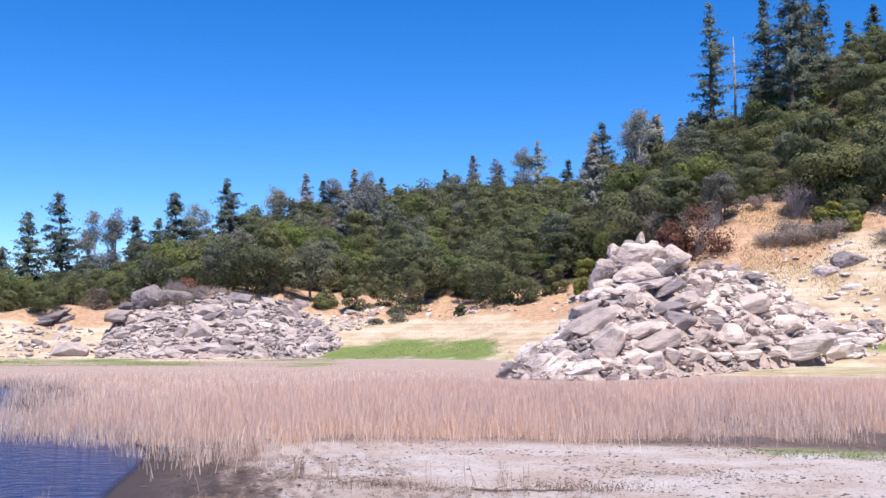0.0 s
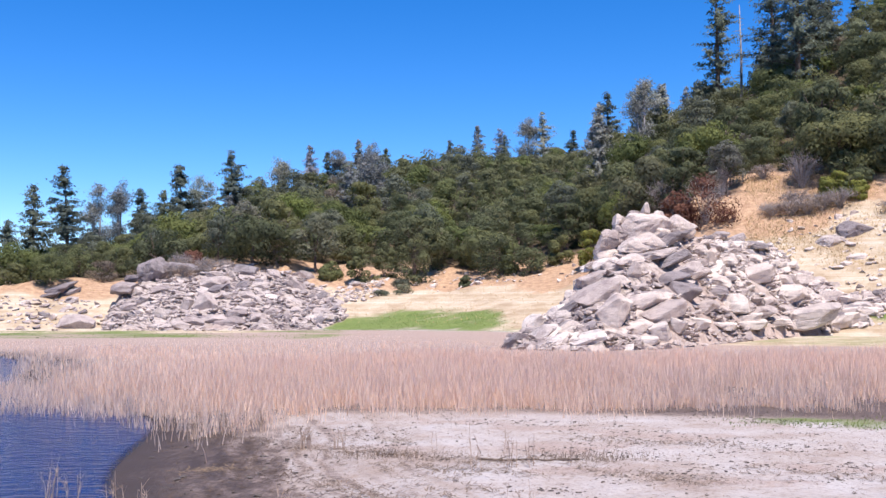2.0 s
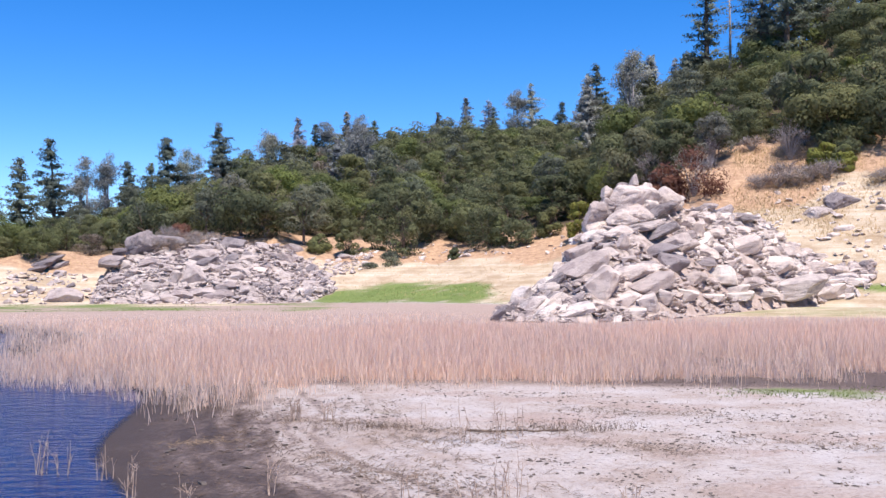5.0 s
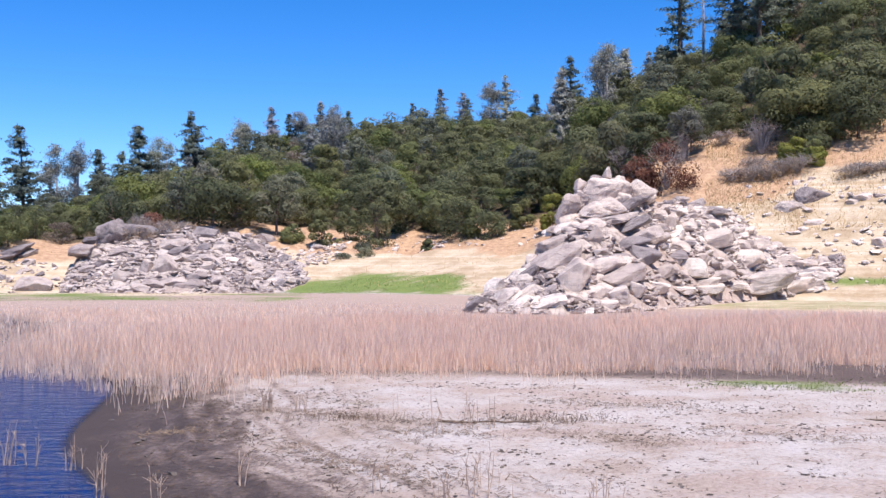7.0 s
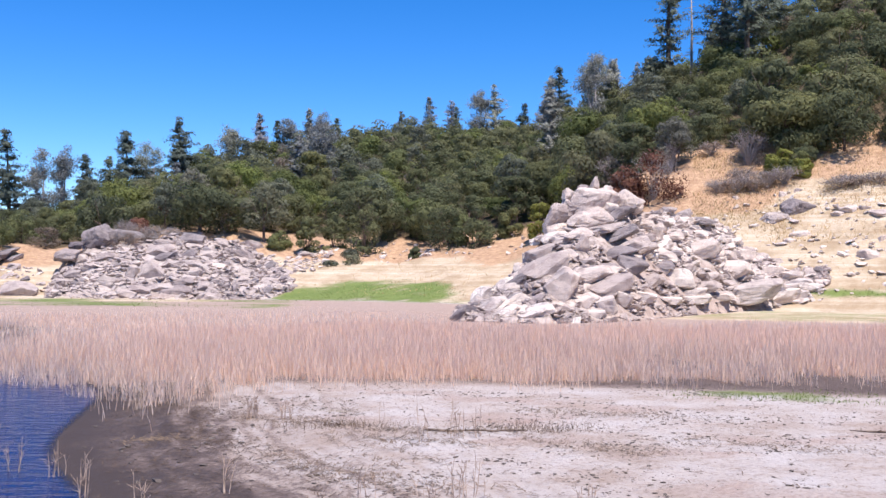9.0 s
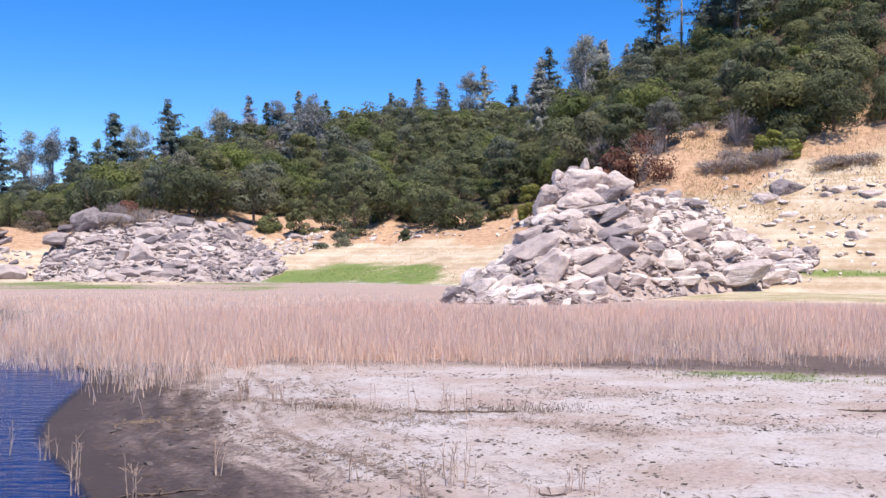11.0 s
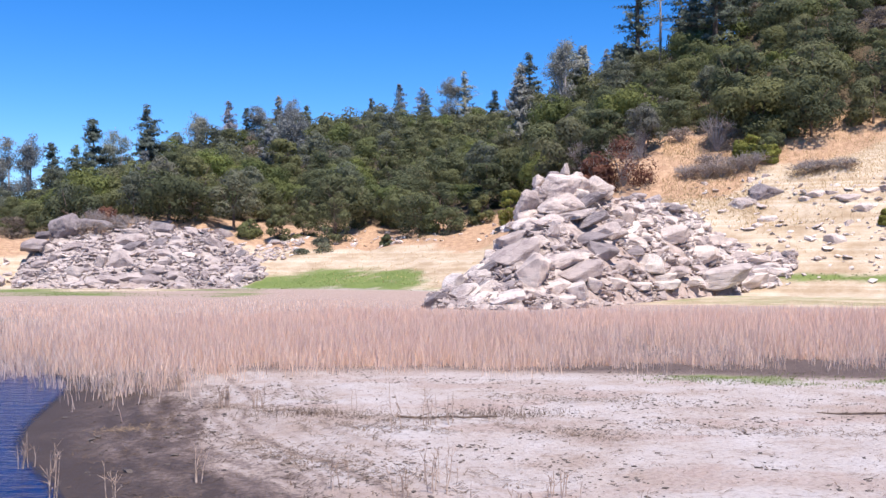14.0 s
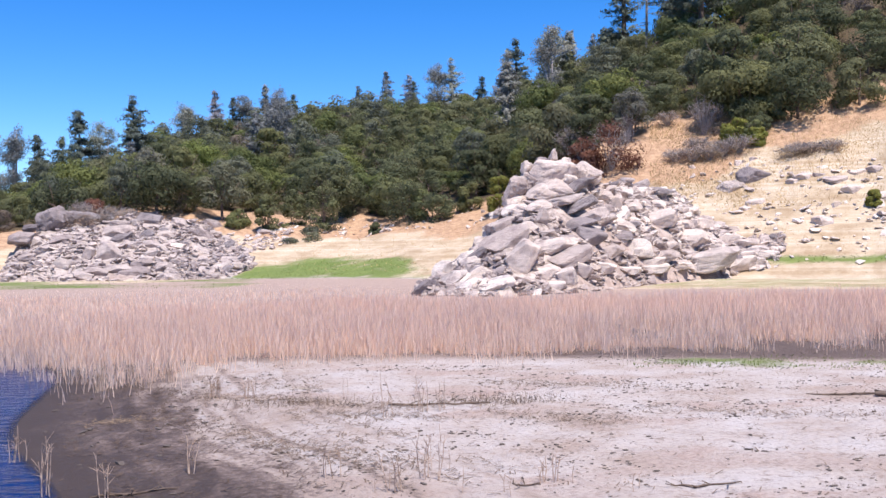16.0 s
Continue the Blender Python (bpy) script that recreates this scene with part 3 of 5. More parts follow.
GREY_SLABS = (
    (11.8, 63.9, 8.15, 0.81, 0.37, -10), (13.7, 62.6, 6.3, 2.76, 0.73, -28), (12.6, 60.6, 5.36, 2.63, 0.46, -10), (13.3, 60.5, 4.94, 2.6, 0.7, -24),
    (14.0, 60.1, 4.3, 2.3, 0.9, -30), (13.0, 58.9, 3.85, 2.2, 0.55, -14), (11.7, 57.0, 3.0, 1.71, 0.43, 0), (16.2, 61.5, 3.25, 1.72, 0.43, 8),
    (18.7, 68.8, 7.12, 1.13, 0.4, -5), (21.5, 70.7, 6.49, 2.0, 0.42, -5), (22.3, 71.1, 6.39, 1.01, 0.38, 10), (13.6, 58.3, 3.11, 1.82, 1.28, 0),
    (15.1, 61.5, 4.12, 1.79, 0.57, -20),
)
FLANK = (
    (16.6, 64.3, 4.81, 1.05, 1.87, 12), (10.8, 58.0, 4.19, 0.93, 1.2, 30), (8.8, 61.7, 4.74, 0.91, 0.49, -5), (8.7, 59.6, 3.83, 2.18, 0.89, -15),
    (8.4, 56.6, 3.09, 3.18, 0.78, -28), (8.6, 53.3, 1.94, 2.39, 1.59, -45), (10.9, 55.4, 2.67, 2.88, 0.64, -10), (11.7, 54.7, 2.02, 2.85, 0.82, -20),
    (14.9, 58.7, 2.22, 2.12, 0.75, -20), (10.0, 52.9, 1.2, 1.89, 0.97, -25), (6.2, 52.9, 1.06, 1.56, 0.72, -35), (7.2, 59.4, 2.75, 1.01, 0.94, -20),
    (7.3, 54.4, 1.69, 0.99, 0.37, 40), (16.7, 62.9, 3.87, 1.84, 0.62, 10), (9.5, 57.4, 3.52, 1.64, 0.79, -30), (7.8, 60.3, 3.57, 0.82, 0.68, -20),
)
FOOT = (
    (17.4, 61.2, 2.27, 1.65, 1.37, 0), (23.2, 64.7, 1.64, 3.67, 1.12, -12), (25.9, 66.5, 1.2, 2.51, 0.89, -12), (6.2, 55.7, 1.76, 1.33, 0.63, -12),
    (11.1, 52.7, 0.88, 1.22, 1.22, -25), (12.3, 54.1, 1.17, 1.06, 0.94, 10), (13.8, 55.6, 1.35, 1.23, 0.58, 8), (24.5, 71.3, 4.5, 0.64, 0.64, 0),
    (23.5, 70.2, 4.55, 0.67, 0.67, 0), (28.0, 67.3, 1.87, 1.65, 0.41, 14), (13.8, 59.2, 3.55, 1.72, 0.41, 0), (16.2, 58.6, 1.06, 1.37, 0.48, 0),
    (18.3, 60.6, 1.11, 2.16, 0.57, -5), (18.1, 60.9, 1.52, 1.65, 0.5, -10), (10.3, 51.7, 0.5, 1.19, 0.42, -5), (7.2, 50.1, 0.71, 1.43, 0.46, -15),
    (5.0, 51.4, 0.52, 1.05, 0.41, -20),
)
APRON = (
    (20.4, 66.7, 4.37, 2.6, 1.1, -10), (22.9, 67.4, 3.13, 2.82, 0.97, -4), (19.2, 62.3, 1.85, 1.91, 0.66, -15),
    (22.6, 68.3, 3.99, 1.3, 0.65, 0), (24.8, 70.4, 4.08, 1.77, 0.67, 0), (27.2, 72.1, 3.67, 1.65, 0.52, -5), (26.2, 69.3, 2.95, 1.75, 0.67, -5),
    (20.4, 64.3, 2.55, 1.52, 0.53, -6), (18.5, 63.5, 3.09, 1.49, 0.6, -10), (18.3, 66.3, 5.18, 1.4, 0.47, -5), (20.6, 68.6, 5.47, 1.45, 0.4, -5),
    (20.3, 62.4, 1.32, 1.63, 0.52, -5), (19.4, 68.5, 6.05, 1.2, 0.48, -5), (16.0, 65.4, 5.88, 1.52, 0.61, -15), (16.5, 61.4, 2.9, 1.29, 0.5, -10),
)
SLOPE = (
    (31.6, 78.5, 8.1, 2.4, 1.3, -18), (29.6, 77.8, 7.3, 2.1, 0.9, -10), (28.0, 82.2, 9.11, 0.64, 0.59, 0), (31.5, 81.1, 9.35, 0.74, 0.69, 0),
    (32.8, 81.1, 9.72, 0.89, 0.59, 0), (30.5, 75.1, 5.85, 1.55, 0.68, -5), (29.6, 74.5, 5.36, 1.17, 0.45, 0), (33.7, 70.2, 4.3, 2.11, 1.05, 12),
    (35.3, 71.7, 5.54, 1.08, 0.63, 0), (39.9, 74.4, 8.37, 1.62, 0.57, 0), (35.0, 76.2, 8.01, 2.08, 0.57, -8), (34.0, 76.1, 7.57, 1.41, 0.47, -5),
    (35.8, 75.6, 7.97, 0.94, 0.47, 0), (36.6, 74.3, 7.6, 1.87, 0.37, -8), (38.6, 74.8, 8.15, 1.61, 0.38, -10), (37.1, 72.8, 6.81, 1.84, 0.74, -5),
)
BAY = (
    (-31.9, 86.4, 0.85, 3.22, 1.46, -3), (-24.5, 86.7, 1.61, 1.93, 1.22, 15), (-22.4, 83.9, 0.66, 1.86, 0.68, 5), (-21.3, 88.6, 2.28, 2.16, 2.05, 0),
    (-23.0, 88.3, 2.18, 1.13, 1.74, 20), (-20.1, 85.8, 1.14, 2.58, 0.7, -5), (-18.7, 85.2, 0.86, 2.95, 0.69, -3), (-18.4, 86.9, 1.56, 2.1, 0.7, -5),
    (-16.3, 86.1, 1.28, 1.68, 0.69, 0), (-16.1, 84.8, 0.54, 1.56, 0.58, 0), (-18.4, 91.7, 3.24, 1.9, 0.68, 5), (-19.7, 90.7, 3.18, 1.57, 0.68, -5),
    (-22.1, 96.1, 5.25, 1.67, 0.72, 10), (-22.2, 94.6, 4.53, 3.18, 0.82, -4), (-20.7, 96.5, 5.0, 0.78, 1.22, 0), (-15.6, 93.0, 3.3, 1.17, 0.58, 5),
    (-13.7, 85.9, 1.09, 0.68, 1.17, 0),
)
BAY_SLABS = (
    (-28.6, 92.3, 3.6, 1.52, 1.09, -15), (-29.9, 91.9, 3.95, 2.5, 0.76, -4), (-26.4, 92.0, 3.85, 1.94, 0.54, -10), (-28.4, 89.0, 2.18, 1.68, 0.63, -12),
    (-29.2, 88.1, 1.6, 1.25, 0.52, -8), (-17.1, 98.7, 5.33, 1.58, 1.24, 35), (-14.6, 102.1, 5.15, 2.44, 1.74, 40), (-14.6, 95.9, 4.18, 2.18, 1.31, 38),
    (-13.7, 92.2, 2.58, 2.1, 0.52, 16), (-11.9, 96.6, 3.39, 1.2, 0.44, 5), (-11.4, 90.3, 1.77, 2.05, 0.61, 5), (-9.9, 93.1, 2.58, 1.37, 0.37, 25),
    (-8.9, 99.8, 4.42, 1.92, 0.45, 8), (-21.5, 84.9, 1.01, 1.97, 0.69, 5), (-27.4, 90.5, 2.83, 1.92, 0.74, -15), (-17.8, 95.1, 4.17, 2.18, 0.65, 0),
)
BAY_DARK = (
    (-28.0, 95.5, 5.7, 2.9, 2.1, -8), (-25.6, 97.6, 5.6, 3.4, 1.5, 8), (-21.4, 103.7, 6.34, 3.11, 0.48, -3),
    (-19.8, 98.4, 5.54, 2.38, 1.36, 8), (-29.3, 93.4, 4.86, 1.32, 0.66, -5), (-37.2, 95.1, 3.84, 2.65, 0.69, -14), (-36.7, 96.5, 4.29, 2.33, 0.47, -12),
    (-37.2, 94.0, 3.31, 1.93, 0.46, -10), (-36.0, 95.5, 3.64, 2.07, 0.46, -12), (-21.4, 92.9, 3.87, 2.15, 0.54, -5),
)
SPUR_SET, SLOPE_SET, BAY_SET = "boulders of the rock spur", "boulders on the bare slope", "boulders across the bay"
boulders(SUMMIT, "pale granite boulder on the crown of the rock spur", SPUR_SET, "mid", 1, ("crag",))
BIG["grey", "spike"] = [rock_mesh("boulder", 300, "spike", ROCK_GREY, 4)]
boulders(((12.6, 64.0, 8.35, 0.62, 1.0, 4),), "pointed grey granite block on the crown of the rock spur", SPUR_SET, "grey", 11, ("spike",))
boulders(GREY_SLABS[::2], "grey weathered granite slab among paler rocks", SPUR_SET, "grey", 3, ("crag", "block"))
boulders(GREY_SLABS[1::2], "dark grey weathered granite slab among paler rocks", SPUR_SET, "dark", 3, ("crag", "block"))
boulders(FLANK, "tilted granite slab on the flank of the rock spur", SPUR_SET, "mid", 2, ("slab", "block", "crag"))
boulders(FOOT, "bleached granite boulder at the foot of the rock spur", SPUR_SET, "pale", 4, ("block", "round", "slab"))
boulders(APRON, "brownish granite slab beside the rock spur", SPUR_SET, "mid", 8)
boulders(SLOPE[:1], "dark grey boulder half buried in the dry grass slope", SLOPE_SET, "dark", 5, ("crag",))
boulders(SLOPE[1:2], "low grey boulder half buried beside a darker one", SLOPE_SET, "grey", 5, ("crag",), 0.15)
boulders(SLOPE[2:], "granite boulder half buried in the dry grass slope", SLOPE_SET, "mid", 5, sunk=0.3)
boulders(BAY, "pale granite boulder in the rock field across the bay", BAY_SET, "grey", 6, ("crag", "round", "slab"))
boulders(BAY_SLABS, "tilted grey granite slab in the rock field across the bay", BAY_SET, "grey", 9)
boulders(BAY_DARK, "dark purple-grey boulder at the brow of the rock field", BAY_SET, "dark", 7, ("slab", "crag"))


def rock_pile(name, label, count, bearings, foot, brow, sizes, seed, over=1.05, rubble=400, kit=ROCKS, tone=ROCK):
    """A heap of loose stones on a mound; the smaller rubble between them is one mesh."""
    rng = random.Random(seed)
    ax, ay = polar((bearings[0] + bearings[-1]) / 2, float(np.interp((bearings[0] + bearings[-1]) / 2, bearings, foot)))
    root = tagged(new(name), label, "rock pile")
    base = Matrix.Translation((ax, ay, at(ax, ay)))
    root.matrix_world = base
    inv = base.inverted()

    def spot(clear):
        az = rng.uniform(bearings[0] + 0.1, bearings[-1] - 0.1)
        s = rng.uniform(-0.03, over)
        f, b = float(np.interp(az, bearings, foot)), float(np.interp(az, bearings, brow))
        x, y = polar(az, f + s * (b - f) + rng.uniform(-0.4, 0.4))
        # leave the big boulders bare
        if any((x - p) ** 2 + (0.8 * (y - q + 0.45 * w)) ** 2 < (clear * w) ** 2 for p, q, w in LAID):
            return spot(clear)
        return x, y

    for _ in range(count):
        x, y = spot(0.47)
        w = min(sizes[1], sizes[0] * math.exp(abs(rng.gauss(0, 0.8))))
        ob = stone("rock", rng.choice(kit), x, y, w, w * rng.uniform(0.18, 0.5), rng.gauss(lean(math.degrees(math.atan2(x, y))), 12), w * rng.uniform(0.6, 1.0), rng.uniform(-40, 40), rng.uniform(-0.05, 0.45), tip=rng.gauss(9, 11))
        ob.parent = root
        ob.matrix_parent_inverse = inv
    # rubble
    tri = []
    for _ in range(rubble):
        hull = rng.choice(CHIPS)
        x, y = spot(0.3)
        w = min(1.0, 0.26 * math.exp(abs(rng.gauss(0, 0.6))))
        m = np.array((pose(x, y, at(x, y) + 0.1 * w, rng.gauss(0, 14), rng.gauss(-10, 18), rng.uniform(0, 360)) @ Matrix.Diagonal((w, w * 0.8, w * rng.uniform(0.18, 0.42), 1))))
        tri.append(hull @ m[:3, :3].T + m[:3, 3])
    ob = quads_object("rubble", np.concatenate(tri), tone, root)
    ob.matrix_parent_inverse = inv
    tagged(ob, "small broken granite rubble", kind="stuff")
    return root


rock_pile("rock_spur", "steep heap of broken pale granite slabs above dry reeds", 298, SPUR, SPUR_FOOT, SPUR_BROW, (0.36, 1.7), 21, rubble=5200)
rock_pile("rock_field", "low field of tumbled grey granite blocks below the woods", 270, FIELD, FIELD_FOOT, FIELD_BROW, (0.33, 1.6), 22, rubble=3600, kit=FIELD_ROCKS, tone=ROCK_GREY)
rock_pile("rock_apron", "spread of broken pale slabs at the side of the spur", 230, (12.5, 14, 16.2, 18, 19.1, 20.5, 22, 23.3),
          (57, 62, 66, 69, 70.5, 71, 71.5, 72), (66, 69, 74, 76, 75.5, 74.5, 73.5, 73), (0.4, 1.3), 26, 0.95, rubble=3000, tone=ROCK_PALE)
rock_pile("scattered_stones", "scattered pale stones on the dry grass slope", 20, (18, 21, 25, 29), (79, 80, 79, 77), (87, 87, 86, 86), (0.25, 1.0), 23, 1.0, 110, kit=PALE_ROCKS, tone=ROCK_PALE)
rock_pile("scattered_stones", "few pale stones low on the dry grass slope", 12, (21.5, 24, 29), (73, 73, 72), (80, 81, 80), (0.2, 0.6), 27, 1.0, 70, kit=PALE_ROCKS, tone=ROCK_PALE)
rock_pile("shore_stones", "loose pale stones along the far grassy shore", 62, (-26, -23, -19), (92, 91, 90), (102, 101, 99), (0.3, 1.2), 24, 1.0, 160)
rock_pile("strewn_stones", "loose stones strewn on the grass beside the rock field", 40, (-8.2, -6, -3.6), (89, 93, 96), (99, 100, 100), (0.3, 1.1), 28, 1.0, 160, kit=FIELD_ROCKS)
rock_pile("bank_stones", "few small stones on the bank under the trees", 34, (-6, 0, 6, 8), (98, 97, 95, 90), (106, 105, 103, 100), (0.25, 0.7), 25, 1.0, 90)


# ---- trees and bushes ----
def tube(points, radii, sides=6):
    verts, faces = [], []
    for k, (p, r) in enumerate(zip(points, radii)):
        p = Vector(p)
        d = (Vector(points[min(k + 1, len(points) - 1)]) - Vector(points[max(k - 1, 0)])).normalized()
        u = d.orthogonal().normalized()
        w = d.cross(u)
        for s in range(sides):
            a = 2 * math.pi * s / sides
            verts.append(p + (u * math.cos(a) + w * math.sin(a)) * r)
    for k in range(len(points) - 1):
        for s in range(sides):
            i, j = k * sides + s, k * sides + (s + 1) % sides
            faces.append((i, j, j + sides, i + sides))
    faces.append(tuple(range(len(verts) - sides, len(verts))))
    return verts, faces


def join(*pieces):
    verts, faces = [], []
    for v, f in pieces:
        n = len(verts)
        verts += v
        faces += [tuple(i + n for i in q) for q in f]
    return verts, faces


def cards(rng, centres, normals, size, long=1.4, loose=0.36):
    """Small leaf sprays: one quad for each centre, loosely facing its normal."""
    n = len(centres)
    nrm = normals + rng.normal(0, loose, (n, 3))
    nrm /= np.linalg.norm(nrm, axis=1)[:, None]
    t = np.cross(nrm, rng.normal(0, 1, (n, 3)))
    t /= np.linalg.norm(t, axis=1)[:, None] + 1e-9
    b = np.cross(nrm, t)
    s = (size * rng.uniform(0.6, 1.35, n))[:, None]
    t, b = t * s * long * 0.5, b * s * 0.5
    k = rng.uniform(0.3, 1.0, (n, 4, 1))
    return np.stack([centres - t * k[:, 0] - b * k[:, 1] * 0.5, centres + t * k[:, 2] - b * 0.3, centres + b * k[:, 3]], 1)


def crown_cards(seed, lobes, per, wide, tall, low, size, up=0.35):
    """Leaf sprays over a crown of uneven lobes that stands on z = 0."""
    rng = np.random.default_rng(seed)
    out = []
    for k in range(lobes):
        a = rng.uniform(0, 2 * math.pi)
        # lobes sit on a dome, the lowest ones just below its rim
        u = rng.uniform(-0.5, 1)
        r = wide * 0.5 * 0.68 * math.sqrt(1 - u * u) * rng.uniform(0.75, 1.08)
        c = np.array([r * math.cos(a), r * math.sin(a), low + (tall - low) * (0.36 + 0.44 * u * rng.uniform(0.85, 1.1))])
        rad = wide * rng.uniform(0.15, 0.25)
        v = rng.normal(0, 1, (per, 3))
        v[:, 2] += up
        v /= np.linalg.norm(v, axis=1)[:, None]
        p = c + v * rad * np.array([1, 1, 0.72]) * rng.uniform(0.72, 1.08, per)[:, None]
        out.append(cards(rng, p, v, size, loose=0.14))
    return np.concatenate(out)


def limbs(seed, tall, wide, thick, count=5):
    rng = random.Random(seed)
    lean = Vector((rng.uniform(-0.3, 0.3), rng.uniform(-0.3, 0.3), 0))
    fork = Vector((lean.x * 0.6, lean.y * 0.6, tall * 0.35))
    pieces = [tube([(0, 0, -0.3), (lean.x * 0.3, lean.y * 0.3, tall * 0.18), fork], [thick * 1.25, thick, thick * 0.8], 7)]
    for k in range(count):
        a = 2 * math.pi * (k + rng.random() * 0.6) / count
        end = Vector((math.cos(a) * wide * 0.34, math.sin(a) * wide * 0.34, tall * rng.uniform(0.6, 0.85)))
        half = fork.lerp(end, 0.5) + Vector((0, 0, -0.05 * tall))
        pieces.append(tube([fork, half, end], [thick * 0.6, thick * 0.4, thick * 0.12], 5))
    return join(*pieces)


def oak(seed, mat, lobes=19, per=255, tall=5.4, wide=5.8, low=-0.3, size=0.30):
    root = new("oak_tree")
    mesh_object("trunk", *limbs(seed, tall * 0.9, wide, 0.12), BARK, root, flat=False)
    c = crown_cards(seed, lobes, per, wide, tall, low, size)
    quads_object("crown", c, mat, root)
    return root, c


def label_oak(ob, kind):
    tagged(ob, {"dark": "dense dark green live oak on the hillside", "bright": "sunlit olive green oak on the hillside",
                "grey": "grey-green open-crowned oak on the hillside", "bare": "leafless grey-brown shrub tree on the hillside"}[kind], "tree", "trees on the hillside")


PROTO = []
for s, (kind, mat, kw) in enumerate((("dark", OAK_LEAF, {}), ("dark", OAK_LEAF, dict(wide=4.6, tall=6.4)), ("bright", LIVE_LEAF, dict(wide=6.2, tall=5.2)),
                                     ("dark", OAK_LEAF, dict(wide=6.4, lobes=19)), ("grey", GREY_OAK, dict(per=165, tall=6.2, wide=4.8, low=0.1)),
                                     ("bright", LIVE_LEAF, dict(wide=4.4, tall=4.0, lobes=14)), ("dark", OAK_LEAF, dict(wide=5.2, tall=4.6, low=-0.3)),
                                     ("bare", HILL_TWIG, dict(per=110, tall=4.4, wide=4.2, size=0.24)),
                                     ("dark", OAK_LEAF, dict(wide=5.4, tall=5.6, low=1.3)))):
    PROTO.append((kind, *oak(300 + s, mat, **kw)))
WEIGHT = (16, 13, 11, 14, 18, 9, 13, 9, 6)


def hill_spots(seed=5):
    """Where trees stand: loosely even over the slope from the edge of the woods to just behind the crest."""
    rng = random.Random(seed)
    taken, cells = [], {}
    for _ in range(26000):
        az = rng.uniform(-28, 34)
        bank, crest = float(np.interp(az, BEARING, BANK)), float(np.interp(az, BEARING, CREST))
        d = bank - 1.5 + (crest + 8 - bank) * rng.random() ** 1.15
        if d < bank + 1.5 and grain(np.array(az * 0.9), np.array(0.5), 40) > 0.25:
            continue
        if 15.5 < az < 20.5 and d < bank + 6:
            continue
        if -7.5 < az < 6 and d < bank + 7 and grain(np.array(az * 0.55), np.array(3.5), 43) > -0.6:
            continue
        if grain(np.array(az * 0.7), np.array(d * 0.06), 41) > (0.72 if az < 8 else 0.9):
            continue
        x, y = polar(az, d)
        gap = 4.0 if d < bank + 25 else 4.4
        c = (int(x // 5), int(y // 5))
        near = [q for i in (-1, 0, 1) for j in (-1, 0, 1) for q in cells.get((c[0] + i, c[1] + j), ())]
        if any((x - q[0]) ** 2 + (y - q[1]) ** 2 < gap * gap for q in near):
            continue
        cells.setdefault(c, []).append((x, y))
        taken.append((d - bank, x, y))
    return sorted(taken)


rng = random.Random(77)
far = {}
used = set()
SPOTS = hill_spots()
for k, (_, x, y) in enumerate(SPOTS):
    i = rng.choices(range(len(PROTO)), WEIGHT)[0]
    kind, proto, corners = PROTO[i]
    s = rng.uniform(0.75, 1.25) * float(np.interp(math.degrees(math.atan2(x, y)), (-19, -15), (0.7, 1)))
    m = pose(x, y, at(x, y) - 0.15, 0, 0, rng.uniform(0, 360))
    if k < 205:
        if i in used:
            ob = copy_thing(proto, m)
        else:
            ob = proto
            used.add(i)
            ob.matrix_basis = m
        ob.scale = (s, s, s * rng.uniform(0.85, 1.15))
        label_oak(ob, kind)
    else:
        a = np.array(m)[:3, :3] * s
        thin = corners[np.random.default_rng(k).random(len(corners)) < 0.42]
        mid = thin.mean(1, keepdims=True)
        thin = mid + (thin - mid) * 1.3
        far.setdefault(kind, []).append(thin @ a.T + np.array(m)[:3, 3])
for k, (x, y, i, s) in enumerate(((34.9, 86.9, 8, 0.9), (37.3, 87.4, 8, 0.85), (35.6, 90.0, 8, 1.0), (39.6, 87.6, 8, 0.8), (25.6, 91.0, 8, 0.75), (33.0, 89.6, 8, 0.8))):
    ob = copy_thing(PROTO[i][1], pose(x, y, at(x, y) - 0.1, 0, 0, 70 * k))
    ob.scale = (s, s, s)
    label_oak(ob, PROTO[i][0])
for kind, mat, label in (("dark", OAK_LEAF, "dense dark green oak woods on the upper hillside"), ("bright", LIVE_LEAF, "olive green scrub oaks among the upper woods"),
                         ("grey", GREY_OAK, "grey-green pines among the upper woods"), ("bare", HILL_TWIG, "leafless grey scrub among the upper woods")):
    tagged(quads_object("woodland", np.concatenate(far[kind]), mat), label, "woods", kind="stuff")


